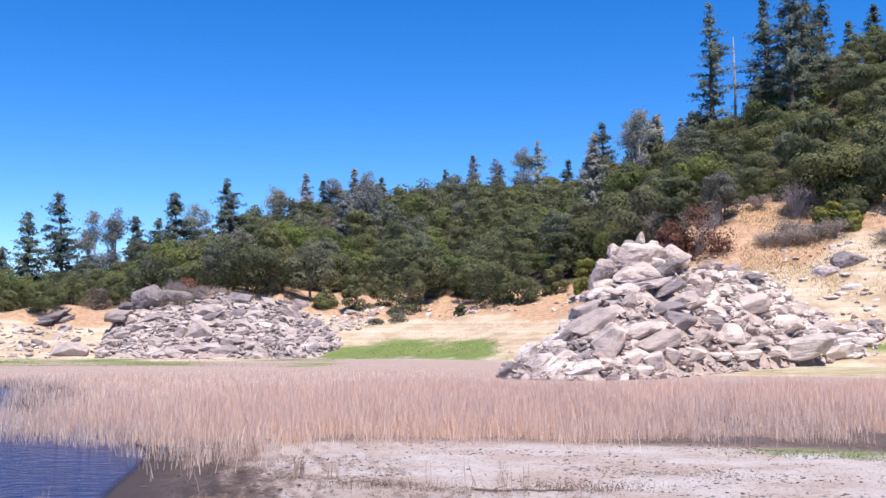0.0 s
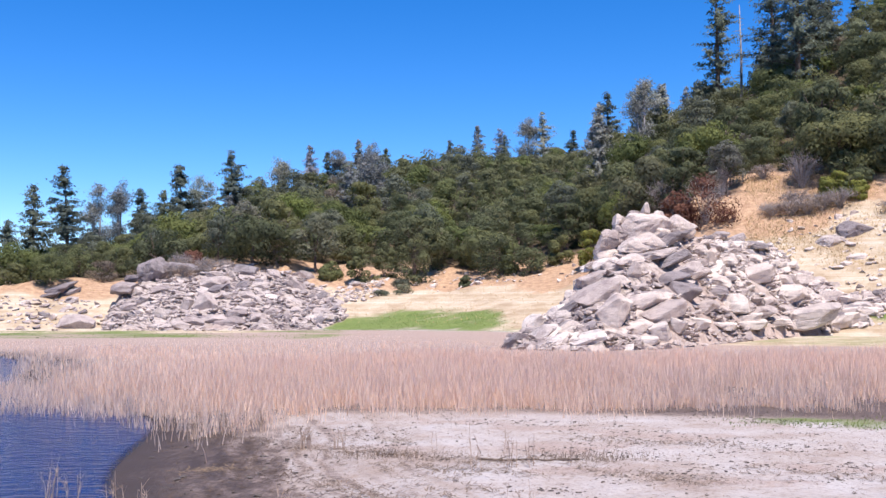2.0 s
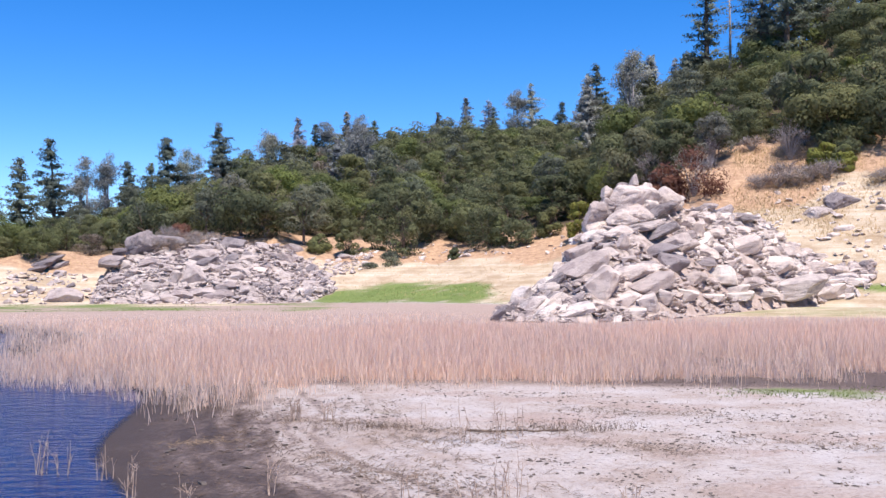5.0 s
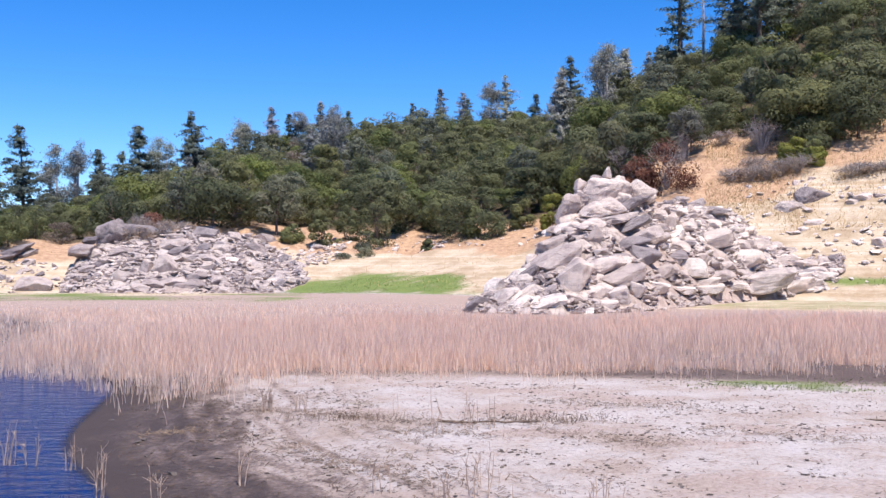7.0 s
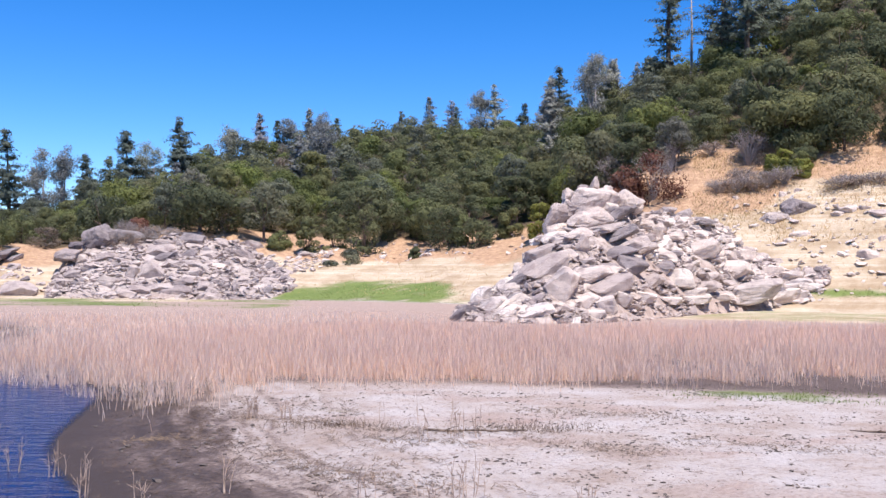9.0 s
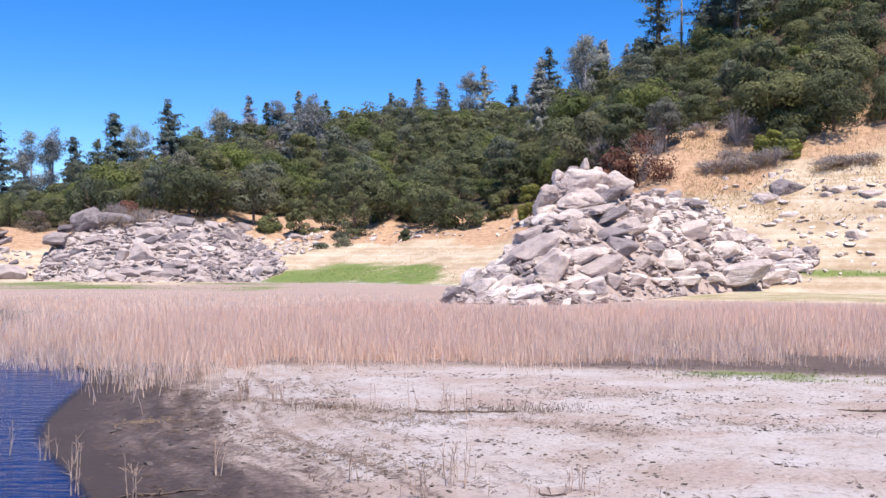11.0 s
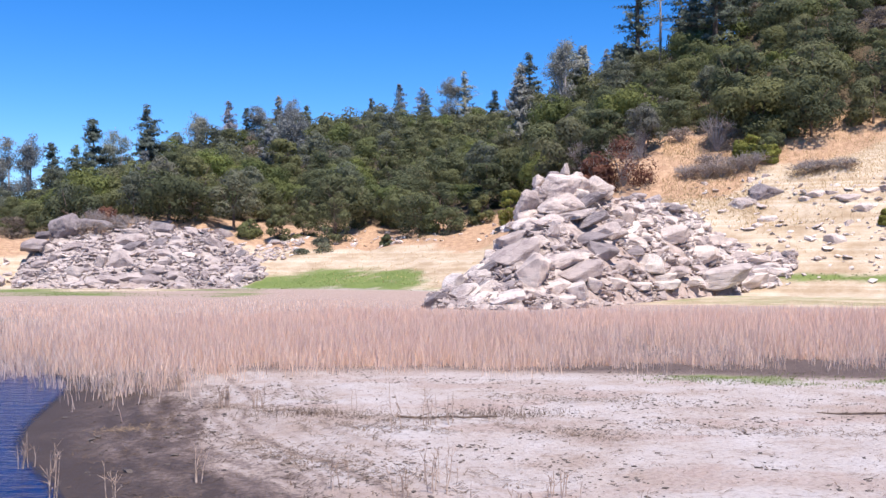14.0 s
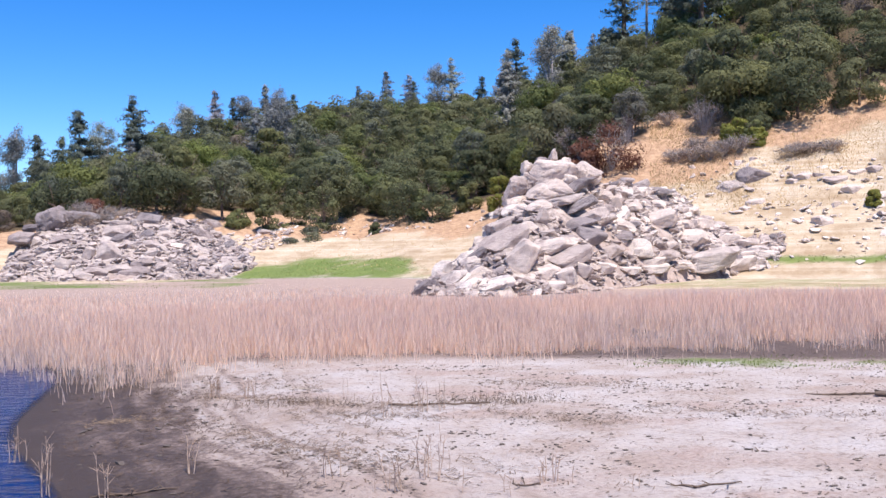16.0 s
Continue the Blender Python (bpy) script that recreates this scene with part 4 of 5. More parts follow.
def conifer(seed, tall, wide, mat, bare=0.18, dense=1.0, droop=0.25, name="pine_tree", lean=0.0):
    """A pine: tapered, slightly crooked trunk, limbs in uneven whorls with gaps, each limb carrying clumps of needle sprays."""
    rng = np.random.default_rng(seed)
    root = new(name)
    bow, swing = rng.uniform(-0.02, 0.02), rng.uniform(0, 6.28)

    def axis(z):
        f = z / tall
        return np.array([lean * tall * f + bow * tall * math.sin(f * 4), 0.5 * bow * tall * math.sin(f * 3 + 1), z])

    levels = [tall * k / 7 for k in range(8)]
    trunk = [tube([tuple(axis(z) - np.array([0, 0, 0.4 if z == 0 else 0])) for z in levels], [(0.018 * tall + 0.05) * (1 - k / 7) + 0.02 for k in range(8)], 7)]
    out = []
    z = tall * bare
    while z < tall * 0.985:
        f = (z - tall * bare) / (tall * (1 - bare))
        reach = wide * 0.5 * (1 - f) ** 0.8 * (0.6 + 0.4 * min(1, f * 4 + 0.3)) + 0.1 * wide * (1 - f) + 0.14
        tuft = rng.uniform(0.6, 1.15) if f < 0.85 else 1.0
        for _ in range(rng.integers(4, 8)):
            a = rng.uniform(0, 2 * math.pi)
            ln = reach * tuft * rng.uniform(0.35, 1.2) * (1 + 0.28 * math.cos(a - swing - 5 * f))
            way = np.array([math.cos(a), math.sin(a), 0.25 - droop * (1 - f) + rng.uniform(-0.15, 0.15)])
            start = axis(z + rng.uniform(-0.15, 0.15))
            trunk.append(tube([start, start + way * ln * 0.9], [0.012 * ln + 0.015, 0.008], 4))
            n = max(8, int(ln * 20 * dense))
            hold = rng.uniform(0.3, 1.0, 4) if f < 0.85 else rng.uniform(0.1, 1.0, 4)
            t = np.clip(np.where(rng.random(n) < 0.5, rng.choice(hold, n) + rng.normal(0, 0.1, n), np.sqrt(rng.uniform(0.03, 1, n))), 0.05, 1.06)
            p = start + way * (t * ln)[:, None] + rng.normal(0, 1, (n, 3)) * np.array([0.17, 0.17, 0.11]) * (0.5 + 0.09 * wide)
            nrm = np.tile(np.array([0, 0, 0.7]), (n, 1)) + way * 0.8
            out.append(cards(rng, p, nrm, 0.26 + 0.014 * wide, 1.8))
        z += (tall * 0.013 + 0.13) * rng.uniform(0.6, 1.5) * (2.0 if rng.random() < 0.12 else 1.0)
    mesh_object("trunk", *join(*trunk), BARK if mat is not GREY_LEAF else DEAD_BARK, root, flat=False)
    quads_object("crown", np.concatenate(out), mat, root)
    return root


# where each pine stands, and how high its top reaches
PINES = (
    (-45.1, 109.0, 15.5), (-53.1, 140.3, 21.8), (-48.3, 157.8, 20.9), (-44.4, 166.2, 25.7), (-45.8, 161.6, 20.8), (-38.0, 175.9, 29.7),
    (-23.4, 194.6, 31.9), (-12.1, 197.6, 33.2), (23.1, 183.6, 34.1), (27.3, 169.8, 38.3), (34.5, 127.4, 45.1), (42.5, 120.7, 47.1),
    (41.5, 127.4, 45.8), (50.2, 130.7, 46.9), (57.1, 138.7, 46.1), (60.1, 137.4, 48.1), (-50.3, 114.4, 12.1), (-14.4, 197.5, 32.1),
    (0.5, 206.0, 36.0), (46.4, 125.7, 47.0), (11.3, 197.7, 35.4),
)
for k, (x, y, top) in enumerate(PINES):
    tall = top - at(x, y)
    wide = tall * (0.34 if k == 10 else 0.42 if tall > 15 else 0.66 if k in (3, 5) else 0.55)
    ob = conifer(500 + k, tall, wide, PINE_LEAF, 0.12 if tall < 15 else 0.2, 0.8 if tall > 15 else 1.0, lean=-0.07 if k == 1 else 0.0)
    ob.matrix_basis = pose(x, y, at(x, y), 0, 0, k * 70)
    tagged(ob, "tall dark green pine rising over the hillside oaks" if tall > 11 else "dark pointed pine standing on the wooded ridge", "pine tree", "pines of the ridge")
GREY_PINES = (
    (-52.5, 151.1, 19.3), (-50.5, 153.9, 20.0), (-42.2, 170.9, 22.8), (-30.9, 183.4, 27.5), (-26.2, 190.2, 31.5), (-17.3, 195.2, 33.0),
    (-14.7, 191.4, 31.8), (6.1, 202.9, 37.1), (10.5, 200.7, 36.2), (15.7, 195.4, 36.9), (18.6, 195.1, 38.3), (26.8, 176.0, 36.5),
    (32.1, 161.9, 37.2), (33.7, 158.5, 35.3), (37.3, 155.6, 34.5), (-21.3, 193.8, 30.7), (24.7, 170.2, 31.1), (20.3, 133.5, 27.6), (25.3, 127.6, 29.6), (28.2, 131.0, 29.8), (-13.9, 141.0, 20.6), (-11.0, 150.0, 23.4), (-28.6, 131.0, 15.2),
)


def broad_pine(seed, tall, wide, per):
    """A foothill pine: forked stems, rising limbs and many small airy tufts in a tall uneven crown."""
    rng = np.random.default_rng(seed)
    root = new("grey_pine")
    stems, out = [], []
    for lead in range(3):
        a = rng.uniform(0, 6.28)
        high = tall * (0.97 if lead == 0 else rng.uniform(0.72, 0.92))
        foot, fork = np.array([0, 0, tall * 0.12]), np.array([math.cos(a), math.sin(a), 0]) * wide * (0.05 if lead == 0 else 0.22)
        tip = fork + np.array([0, 0, high])
        bend = foot * 0.4 + fork * 0.7 + np.array([0, 0, tall * 0.4])
        stems.append(tube([(0, 0, -0.3), tuple(foot), tuple(bend), tuple(tip)], [0.022 * tall, 0.016 * tall, 0.012 * tall, 0.02], 6))
        for _ in range(22):
            f = rng.uniform(0.02, 1.0)
            root_at = bend + (tip - bend) * f if f > 0.3 else foot + (bend - foot) * (f / 0.3)
            turn = rng.uniform(0, 6.28)
            ln = wide * 0.36 * (1.05 - f) ** 0.6 * rng.uniform(0.4, 1.1) + 0.15
            way = np.array([math.cos(turn), math.sin(turn), rng.uniform(0.2, 0.8)])
            end = root_at + way * ln
            stems.append(tube([tuple(root_at), tuple(end)], [0.035, 0.012], 4))
            much = int(per * (0.15 + 3.2 * ln / wide))
            t = rng.uniform(0.3, 1.05, much)[:, None]
            v = rng.normal(0, 1, (much, 3))
            v[:, 2] += 0.5
            v /= np.linalg.norm(v, axis=1)[:, None]
            out.append(cards(rng, root_at + way * ln * t + rng.normal(0, 0.045 * wide + 0.06, (much, 3)), v, 0.24, 1.8))
    mesh_object("trunk", *join(*stems), DEAD_BARK, root, flat=False)
    quads_object("crown", np.concatenate(out), GREY_LEAF, root)
    return root


for k, (x, y, top) in enumerate(GREY_PINES):
    tall = top + 1.3 - at(x, y)
    thin = x in (18.6, 37.3, 6.1, 10.5)
    if thin:
        root = conifer(700 + k, tall, tall * 0.52, GREY_LEAF, 0.06, 0.75, name="grey_pine")
    elif x > -40 and k % 3:
        root = conifer(700 + k, tall, min(tall * 0.68, 5.6), GREY_LEAF, 0.05, 0.95, -0.15, name="grey_pine")
    else:
        root = broad_pine(700 + k, tall, min(tall * 0.72, 6.4), 150)
    root.matrix_basis = pose(x, y, at(x, y), 0, 0, k * 50)
    tagged(root, "grey thin-crowned foothill pine on the ridge line" if thin else "grey-green rounded foothill pine on the ridge line", "pine tree", "grey pines of the ridge")


def bare_branches(seed, tall, spread, count, thick):
    rng = random.Random(seed)
    pieces = []
    for _ in range(count):
        a, e = rng.uniform(0, 2 * math.pi), rng.uniform(0.35, 1.0)
        r = spread * 0.5 * e
        mid = Vector((math.cos(a) * r * 0.45, math.sin(a) * r * 0.45, tall * rng.uniform(0.35, 0.55)))
        end = Vector((math.cos(a) * r, math.sin(a) * r, tall * (1.0 - 0.45 * e * e) * rng.uniform(0.8, 1.05)))
        pieces.append(tube([(0, 0, -0.1), mid, end], [thick, thick * 0.6, thick * 0.2], 4))
        for _ in range(4):
            b = mid.lerp(end, rng.uniform(0.1, 0.9))
            tip = b + Vector((rng.uniform(-1, 1), rng.uniform(-1, 1), rng.uniform(0.1, 1))) * spread * 0.14
            pieces.append(tube([b, tip], [thick * 0.4, thick * 0.12], 3))
    return join(*pieces)


def snag(x, y, tall):
    rng = random.Random(9)
    pieces = [tube([(0, 0, -0.3), (0.1, 0, tall * 0.5), (0, 0, tall)], [0.22, 0.15, 0.04], 7)]
    for _ in range(34):
        z = tall * rng.uniform(0.3, 0.95)
        a = rng.uniform(0, 6.28)
        ln = rng.uniform(0.4, 1.3)
        pieces.append(tube([(0, 0, z), (math.cos(a) * ln, math.sin(a) * ln, z + rng.uniform(-0.2, 0.3))], [0.05, 0.015], 4))
    ob = mesh_object("dead_pine", *join(*pieces), DEAD_BARK, flat=False)
    ob.matrix_basis = pose(x, y, at(x, y))
    tagged(ob, "bleached dead pine snag with short bare branches", "dead tree")


snag(38.4, 130.5, 13.9)


def bush(name, x, y, wide, tall, mat, label, seed, leaf=0.26, per=46, stems=16):
    root = new(name)
    mesh_object("stem", *bare_branches(seed, tall, wide, stems, 0.03), DEAD_BARK if mat in (TWIG_LEAF, RED_LEAF) else BARK, root)
    quads_object("foliage", crown_cards(seed, 22, int(per * 0.75), wide, tall * 1.02, -0.25 * tall, leaf, 0.3), mat, root)
    root.matrix_basis = pose(x, y, at(x, y) - 0.05, 0, 0, seed * 37)
    tagged(root, label, "bush")


for k, (x, y, w, h) in enumerate(((21.6, 84.3, 5.6, 4.4), (19.6, 85.8, 3.4, 2.9), (-25.9, 101.4, 3.9, 2.6))):
    bush("red_bush", x, y, w, h, RED_LEAF, "rust-red dead-leaved bush behind pale boulders", 800 + k, 0.27, 190, 40)
for k, (x, y, w, h) in enumerate(((19.0, 88.7, 3.6, 3.2), (30.9, 87.5, 4.2, 3.7), (27.0, 83.6, 2.8, 1.1), (28.4, 83.2, 3.4, 1.5), (29.7, 82.9, 3.0, 1.2), (30.9, 82.9, 3.4, 1.6), (29.4, 84.6, 3.2, 1.4), (28.8, 91.5, 2.7, 1.6),
                                  (-18.1, 106.3, 3.6, 4.2), (-29.0, 99.8, 3.6, 2.6), (-23.6, 98.6, 2.6, 1.9), (-26.6, 99.4, 3.0, 3.0), (35.4, 79.6, 3.2, 0.9), (36.9, 79.3, 2.8, 0.8), (24.3, 88.7, 1.9, 3.1), (32.2, 82.6, 3.6, 1.6), (-27.0, 98.6, 2.8, 1.9), (-25.8, 99.0, 3.4, 2.4), (-24.2, 100.4, 3.0, 2.0), (-22.4, 101.0, 2.8, 1.7), (-26.6, 95.7, 1.9, 1.4), (-25.2, 96.0, 2.2, 1.3), (-23.6, 96.8, 2.2, 1.0), (36.3, 79.8, 2.8, 0.9), (38.4, 78.9, 3.0, 0.9))):
    bush("bare_bush", x, y, w, h, TWIG_LEAF, "leafless grey-purple brush on the dry slope", 820 + k, 0.15, 60 if h > 2.2 else 48, 70)
# those at (34.2, 86.0) and (35.8, 85.5) are added to darken a shaded recess
for k, (x, y, w, h) in enumerate(((32.5, 84.4, 2.4, 1.9), (33.9, 83.0, 1.7, 1.3), (-8.9, 100.3, 2.5, 3.0), (-3.4, 100.6, 3.6, 4.9), (4.8, 100.3, 4.5, 3.5),
                                  (8.1, 98.9, 3.4, 3.2), (-6.5, 101.9, 2.9, 3.0), (1.7, 98.8, 1.1, 0.9), (2.1, 107.0, 2.9, 2.2), (13.4, 94.4, 2.4, 3.4), (37.5, 70.4, 1.1, 1.0),
                                  (-12.0, 101.9, 2.6, 1.3), (11.2, 99.8, 2.6, 2.6), (33.8, 83.4, 2.0, 1.5), (34.2, 86.0, 3.2, 2.0), (35.8, 85.5, 3.0, 1.8), (34.9, 84.6, 2.2, 1.3), (-0.6, 108.0, 3.6, 3.2), (6.4, 100.4, 2.8, 2.6))):
    bush("green_bush", x, y, w * 1.1, h * 1.35, YELLOW_LEAF if k in (0, 1, 9, 10) else OAK_LEAF, "rounded green bush at the edge of the bank", 850 + k, 0.24, 210, 10)
for k, (x, y, w, h) in enumerate(((-4.6, 98.6, 2.2, 0.5), (-4.3, 96.3, 2.3, 0.9), (-6.3, 95.8, 1.8, 0.35))):
    bush("green_bush", x, y, w, h, GREY_OAK, "low grey-green weeds in a gully on the bank", 880 + k, 0.22, 40, 8)


# ---- reeds, grass and what lies on the mud ----
def blades(rng, x, y, tall, width, bend, flop=0.0):
    """Standing stalks: two tapering strips each."""
    n = len(x)
    z = height(x, y) - 0.02
    a = rng.uniform(0, math.pi, n)
    u = np.stack([np.cos(a), np.sin(a), np.zeros(n)], 1) * (width * 0.5)[:, None]
    base = np.stack([x, y, z], 1)
    lean = rng.normal(0, 1, (n, 2)) * (bend * tall)[:, None]
    mid = base + np.stack([lean[:, 0] * 0.35, lean[:, 1] * 0.35, tall * 0.55], 1)
    top = base + np.stack([lean[:, 0], lean[:, 1], tall * (1 - flop * rng.random(n))], 1)
    low = np.stack([base - u, base + u, mid + u * 0.8, mid - u * 0.8], 1)
    high = np.stack([mid - u * 0.8, mid + u * 0.8, top + u * 0.25, top - u * 0.25], 1)
    return np.concatenate([low, high])


def reed_bed():
    rng = np.random.default_rng(31)
    n = 205000
    az = rng.uniform(-28, 33, n)
    front = np.interp(az, (-28, -25, -19, -16.8, -13.4, -10.5, -6, 0, 6, 11.7, 17.9, 24, 28, 33), (27.5, 26, 23, 20.8, 18.8, 20.4, 22.4, 22.5, 22.3, 22.5, 23.3, 24.9, 25.8, 27))
    back = np.interp(az, (-28, -25, -19, -14.8, -10.4, -5.8, -1, 5.3, 11.7, 18, 24, 28, 33), (35, 33.5, 32.5, 33.5, 37, 40, 41, 40, 42, 44, 45, 46.5, 48))
    t = rng.random(n)
    d = front + (back - front) * t + 0.5 * grain(az * 1.3, az * 0, 3)
    x, y = d * np.sin(np.radians(az)), d * np.cos(np.radians(az))
    clump = 0.55 + 0.6 * rough_grain(x * 0.7, y * 0.7, 12)
    keep = rng.random(n) < np.clip(clump, 0.15, 1) * np.clip(0.05 + (d - front) * np.where(az < -9, 0.2, 0.8), 0, 1) * (0.42 + 0.58 * smooth(-18, -10, az))
    x, y, d = x[keep], y[keep], d[keep]
    tall = rng.normal(0.48, 0.13, len(x)) + 0.1 * grain(x * 0.6, y * 0.6, 14) + 0.05 * grain(x * 2, y * 2, 15)
    tall = np.clip(tall, 0.2, 0.95) * (0.72 + 0.28 * smooth(0, 1.6, d - np.interp(np.degrees(np.arctan2(x, y)), (-28, -13, 0, 33), (27.5, 19.2, 22.5, 27))))
    c = [blades(rng, x, y, tall, rng.uniform(0.008, 0.017, len(x)), np.full(len(x), 0.13))]
    # stragglers that stand out in the shallows and on the damp mud
    m = 900
    sa = rng.uniform(-28, -8, m)
    sd = np.interp(sa, (-28, -25, -19, -16.8, -13.4, -10.5, -8), (27.5, 26, 23, 20.8, 18.8, 20.4, 21.5)) + 0.8 - np.abs(rng.normal(0, 1.1, m))
    sx, sy = sd * np.sin(np.radians(sa)), sd * np.cos(np.radians(sa))
    ok = rough_grain(sx * 1.3, sy * 1.3, 77) > -0.1
    c.append(blades(rng, sx[ok], sy[ok], rng.uniform(0.2, 0.6, ok.sum()), rng.uniform(0.008, 0.016, ok.sum()), np.full(ok.sum(), 0.2)))
    m = 4600
    sa = rng.uniform(-8, 32, m)
    sd = np.interp(sa, (-8, 0, 6, 11.7, 17.9, 24, 28, 33), (21.6, 22.5, 22.3, 22.5, 23.2, 24.2, 24.8, 25.8)) + 0.9 - np.abs(rng.normal(0, 0.85, m))
    sx, sy = sd * np.sin(np.radians(sa)), sd * np.cos(np.radians(sa))
    ok = rough_grain(sx * 1.6, sy * 0.8, 78) > -0.05
    c.append(blades(rng, sx[ok], sy[ok], rng.uniform(0.2, 0.62, ok.sum()), rng.uniform(0.008, 0.016, ok.sum()), np.full(ok.sum(), 0.16)))
    # dry leaves that hang off the stalks
    k = rng.random(len(x)) < 0.33
    c.append(blades(rng, x[k] + rng.normal(0, 0.05, k.sum()), y[k] + rng.normal(0, 0.05, k.sum()), tall[k] * 0.7, rng.uniform(0.014, 0.028, k.sum()), np.full(k.sum(), 0.22), 0.4))
    tagged(quads_object("reeds", np.concatenate(c), REED), "broad bed of dry pinkish-tan reeds on the lake flat", "reeds", kind="stuff")
    # lower, thinner growth on the flat behind and along the far channel
    n = 64000
    az = rng.uniform(-28, 7, n)
    d = rng.uniform(33, 84, n)
    near_edge = np.interp(az, (-28, -19, -12, -6, 2, 12), (40, 34, 36, 38, 38, 44))
    shore = np.interp(az, BEARING, SHORE)
    k = (d > near_edge) & (d < shore * (0.765 + 0.09 * smooth(-9, -6, az) - 0.06 * smooth(-4, 3, az)))
    x, y = (d * np.sin(np.radians(az)))[k], (d * np.cos(np.radians(az)))[k]
    k2 = (x > wet_edge(y) - 0.6) & (rng.random(len(x)) < np.clip(0.6 + 0.8 * rough_grain(x * 0.15, y * 0.15, 17), 0.1, 1))
    x, y = x[k2], y[k2]
    tall = rng.uniform(0.2, 0.5, len(x)) * np.interp(np.hypot(x, y), (33, 50, 63, 84), (1.1, 0.85, 0.25, 0.2)) * (1 - 0.55 * smooth(-5, 2, np.degrees(np.arctan2(x, y))))
    c = blades(rng, x, y, tall, rng.uniform(0.015, 0.035, len(x)), np.full(len(x), 0.15))
    tagged(quads_object("reeds", c, REED), "low thin dry reeds on the far lake flat", "reeds", kind="stuff")


reed_bed()


def grass_strip(label, mat, count, seed, place, tall, width):
    rng = np.random.default_rng(seed)
    x, y = place(rng, count)
    c = blades(rng, x, y, rng.uniform(*tall, len(x)), rng.uniform(*width, len(x)), np.full(len(x), 0.45))
    tagged(quads_object("grass", c, mat), label, "grass", kind="stuff")


def band(lo, hi, a0, a1, power=1.0, leafy=False):
    def place(rng, n):
        az = rng.uniform(a0, a1, n)
        d = np.interp(az, BEARING, SHORE) * (lo + (hi - lo) * rng.random(n) ** power)
        x, y = d * np.sin(np.radians(az)), d * np.cos(np.radians(az))
        k = (heap(x, y) < 0.3) & (rng.random(n) < np.clip(0.65 + 0.7 * rough_grain(x * 0.2, y * 0.2, 51), 0.05, 1))
        if leafy:
            k &= rng.random(n) < green(x, y)
        return x[k], y[k]
    return place


grass_strip("low bright green meadow grass along the far shore", GRASS, 9000, 61, band(0.965, 1.14, -9.5, 4, leafy=True), (0.03, 0.09), (0.03, 0.07))
grass_strip("thin patchy green grass at the foot of the rocks", GRASS, 7000, 62, band(0.79, 1.0, -27, -8, leafy=True), (0.03, 0.08), (0.03, 0.06))
grass_strip("thin green grass strip along the shore slope", GRASS, 9000, 63, band(1.0, 1.12, 21.5, 33, leafy=True), (0.03, 0.09), (0.03, 0.07))
grass_strip("short straw-coloured dry grass on the bank", STRAW, 14000, 64, band(1.06, 1.32, 15, 33), (0.04, 0.13), (0.02, 0.05))
grass_strip("golden dry grass on the upper slope", STRAW, 27000, 67, band(1.14, 1.38, 16.5, 34), (0.1, 0.28), (0.02, 0.05))
grass_strip("short straw-coloured dry grass on the bank", STRAW, 4000, 65, band(1.03, 1.28, -27, 8), (0.06, 0.2), (0.03, 0.06))


def sprig_spots(rng, n):
    az = rng.uniform(13.5, 30, n)
    d = rng.normal(21.0, 0.6, n) + (az - 16) * 0.03
    x, y = d * np.sin(np.radians(az)), d * np.cos(np.radians(az))
    k = rng.random(n) < np.clip(0.45 + 1.2 * rough_grain(x * 0.55, y * 1.3, 35), 0, 1) * smooth(13.5, 19, az)
    return x[k], y[k]


grass_strip("short green sprouts on damp mud before the reeds", GRASS, 2800, 66, sprig_spots, (0.02, 0.07), (0.008, 0.02))


def mud_litter():
    """Broken stalks and clods strewn over the flat, thickest along old water lines."""
    rng = np.random.default_rng(71)
    lines = (((-2.6, 16.9), (-1.2, 16.0)), ((-1.2, 16.0), (0.7, 15.0)), ((0.5, 15.1), (2.6, 15.3)), ((-0.8, 14.8), (1.2, 13.9)), ((1.6, 14.6), (3.6, 13.2)),
             ((-2.4, 14.5), (-0.6, 11.6)), ((-1.6, 13.6), (0.4, 11.0)), ((2.2, 17.5), (5.0, 16.6)), ((-3.6, 17.5), (-2.6, 14)), ((-4.4, 18.6), (-2.8, 17.2)), ((4, 14.5), (7.5, 13)))
    pts = [np.stack([rng.uniform(-4.5, 9, 1500), rng.uniform(9, 22, 1500)], 1)]
    for (ax, ay), (bx, by) in lines:
        t = rng.random(330)[:, None]
        pts.append(np.array([ax, ay]) * (1 - t) + np.array([bx, by]) * t + rng.normal(0, 1, (330, 2)) * np.array([0.25, 0.2]))
    # wrack that follows the pond's edge
    for off in (0.7, 1.2, 1.7, 2.1, 2.4, 2.8, 3.3, 3.9, 4.6):
        yy = rng.uniform(10, 19.5, 300)
        yy = yy[grain(yy * 1.1, yy * 0 + off * 3, 44) > -0.1]
        pts.append(np.stack([wet_edge(yy) + off + rng.normal(0, 0.09, len(yy)), yy], 1))
    yy = rng.uniform(11, 19, 1500)
    away = rng.uniform(1.2, 4.8, 1500)
    k = rough_grain(away * 2.5, yy * 0.5, 46) > 0.05
    pts.append(np.stack([wet_edge(yy) + away, yy], 1)[k])
    p = np.concatenate(pts)
    sodden = p[:, 0] - wet_edge(p[:, 1]) < 2.6
    strew(rng, p[~sodden], bark_litter, "broken brown stalks strewn along old water lines")
    p = p[sodden]
    strew(rng, p[rng.random(len(p)) < 0.85], wet_litter, "sodden dark stalks on wet mud by the water")
    clods(rng)


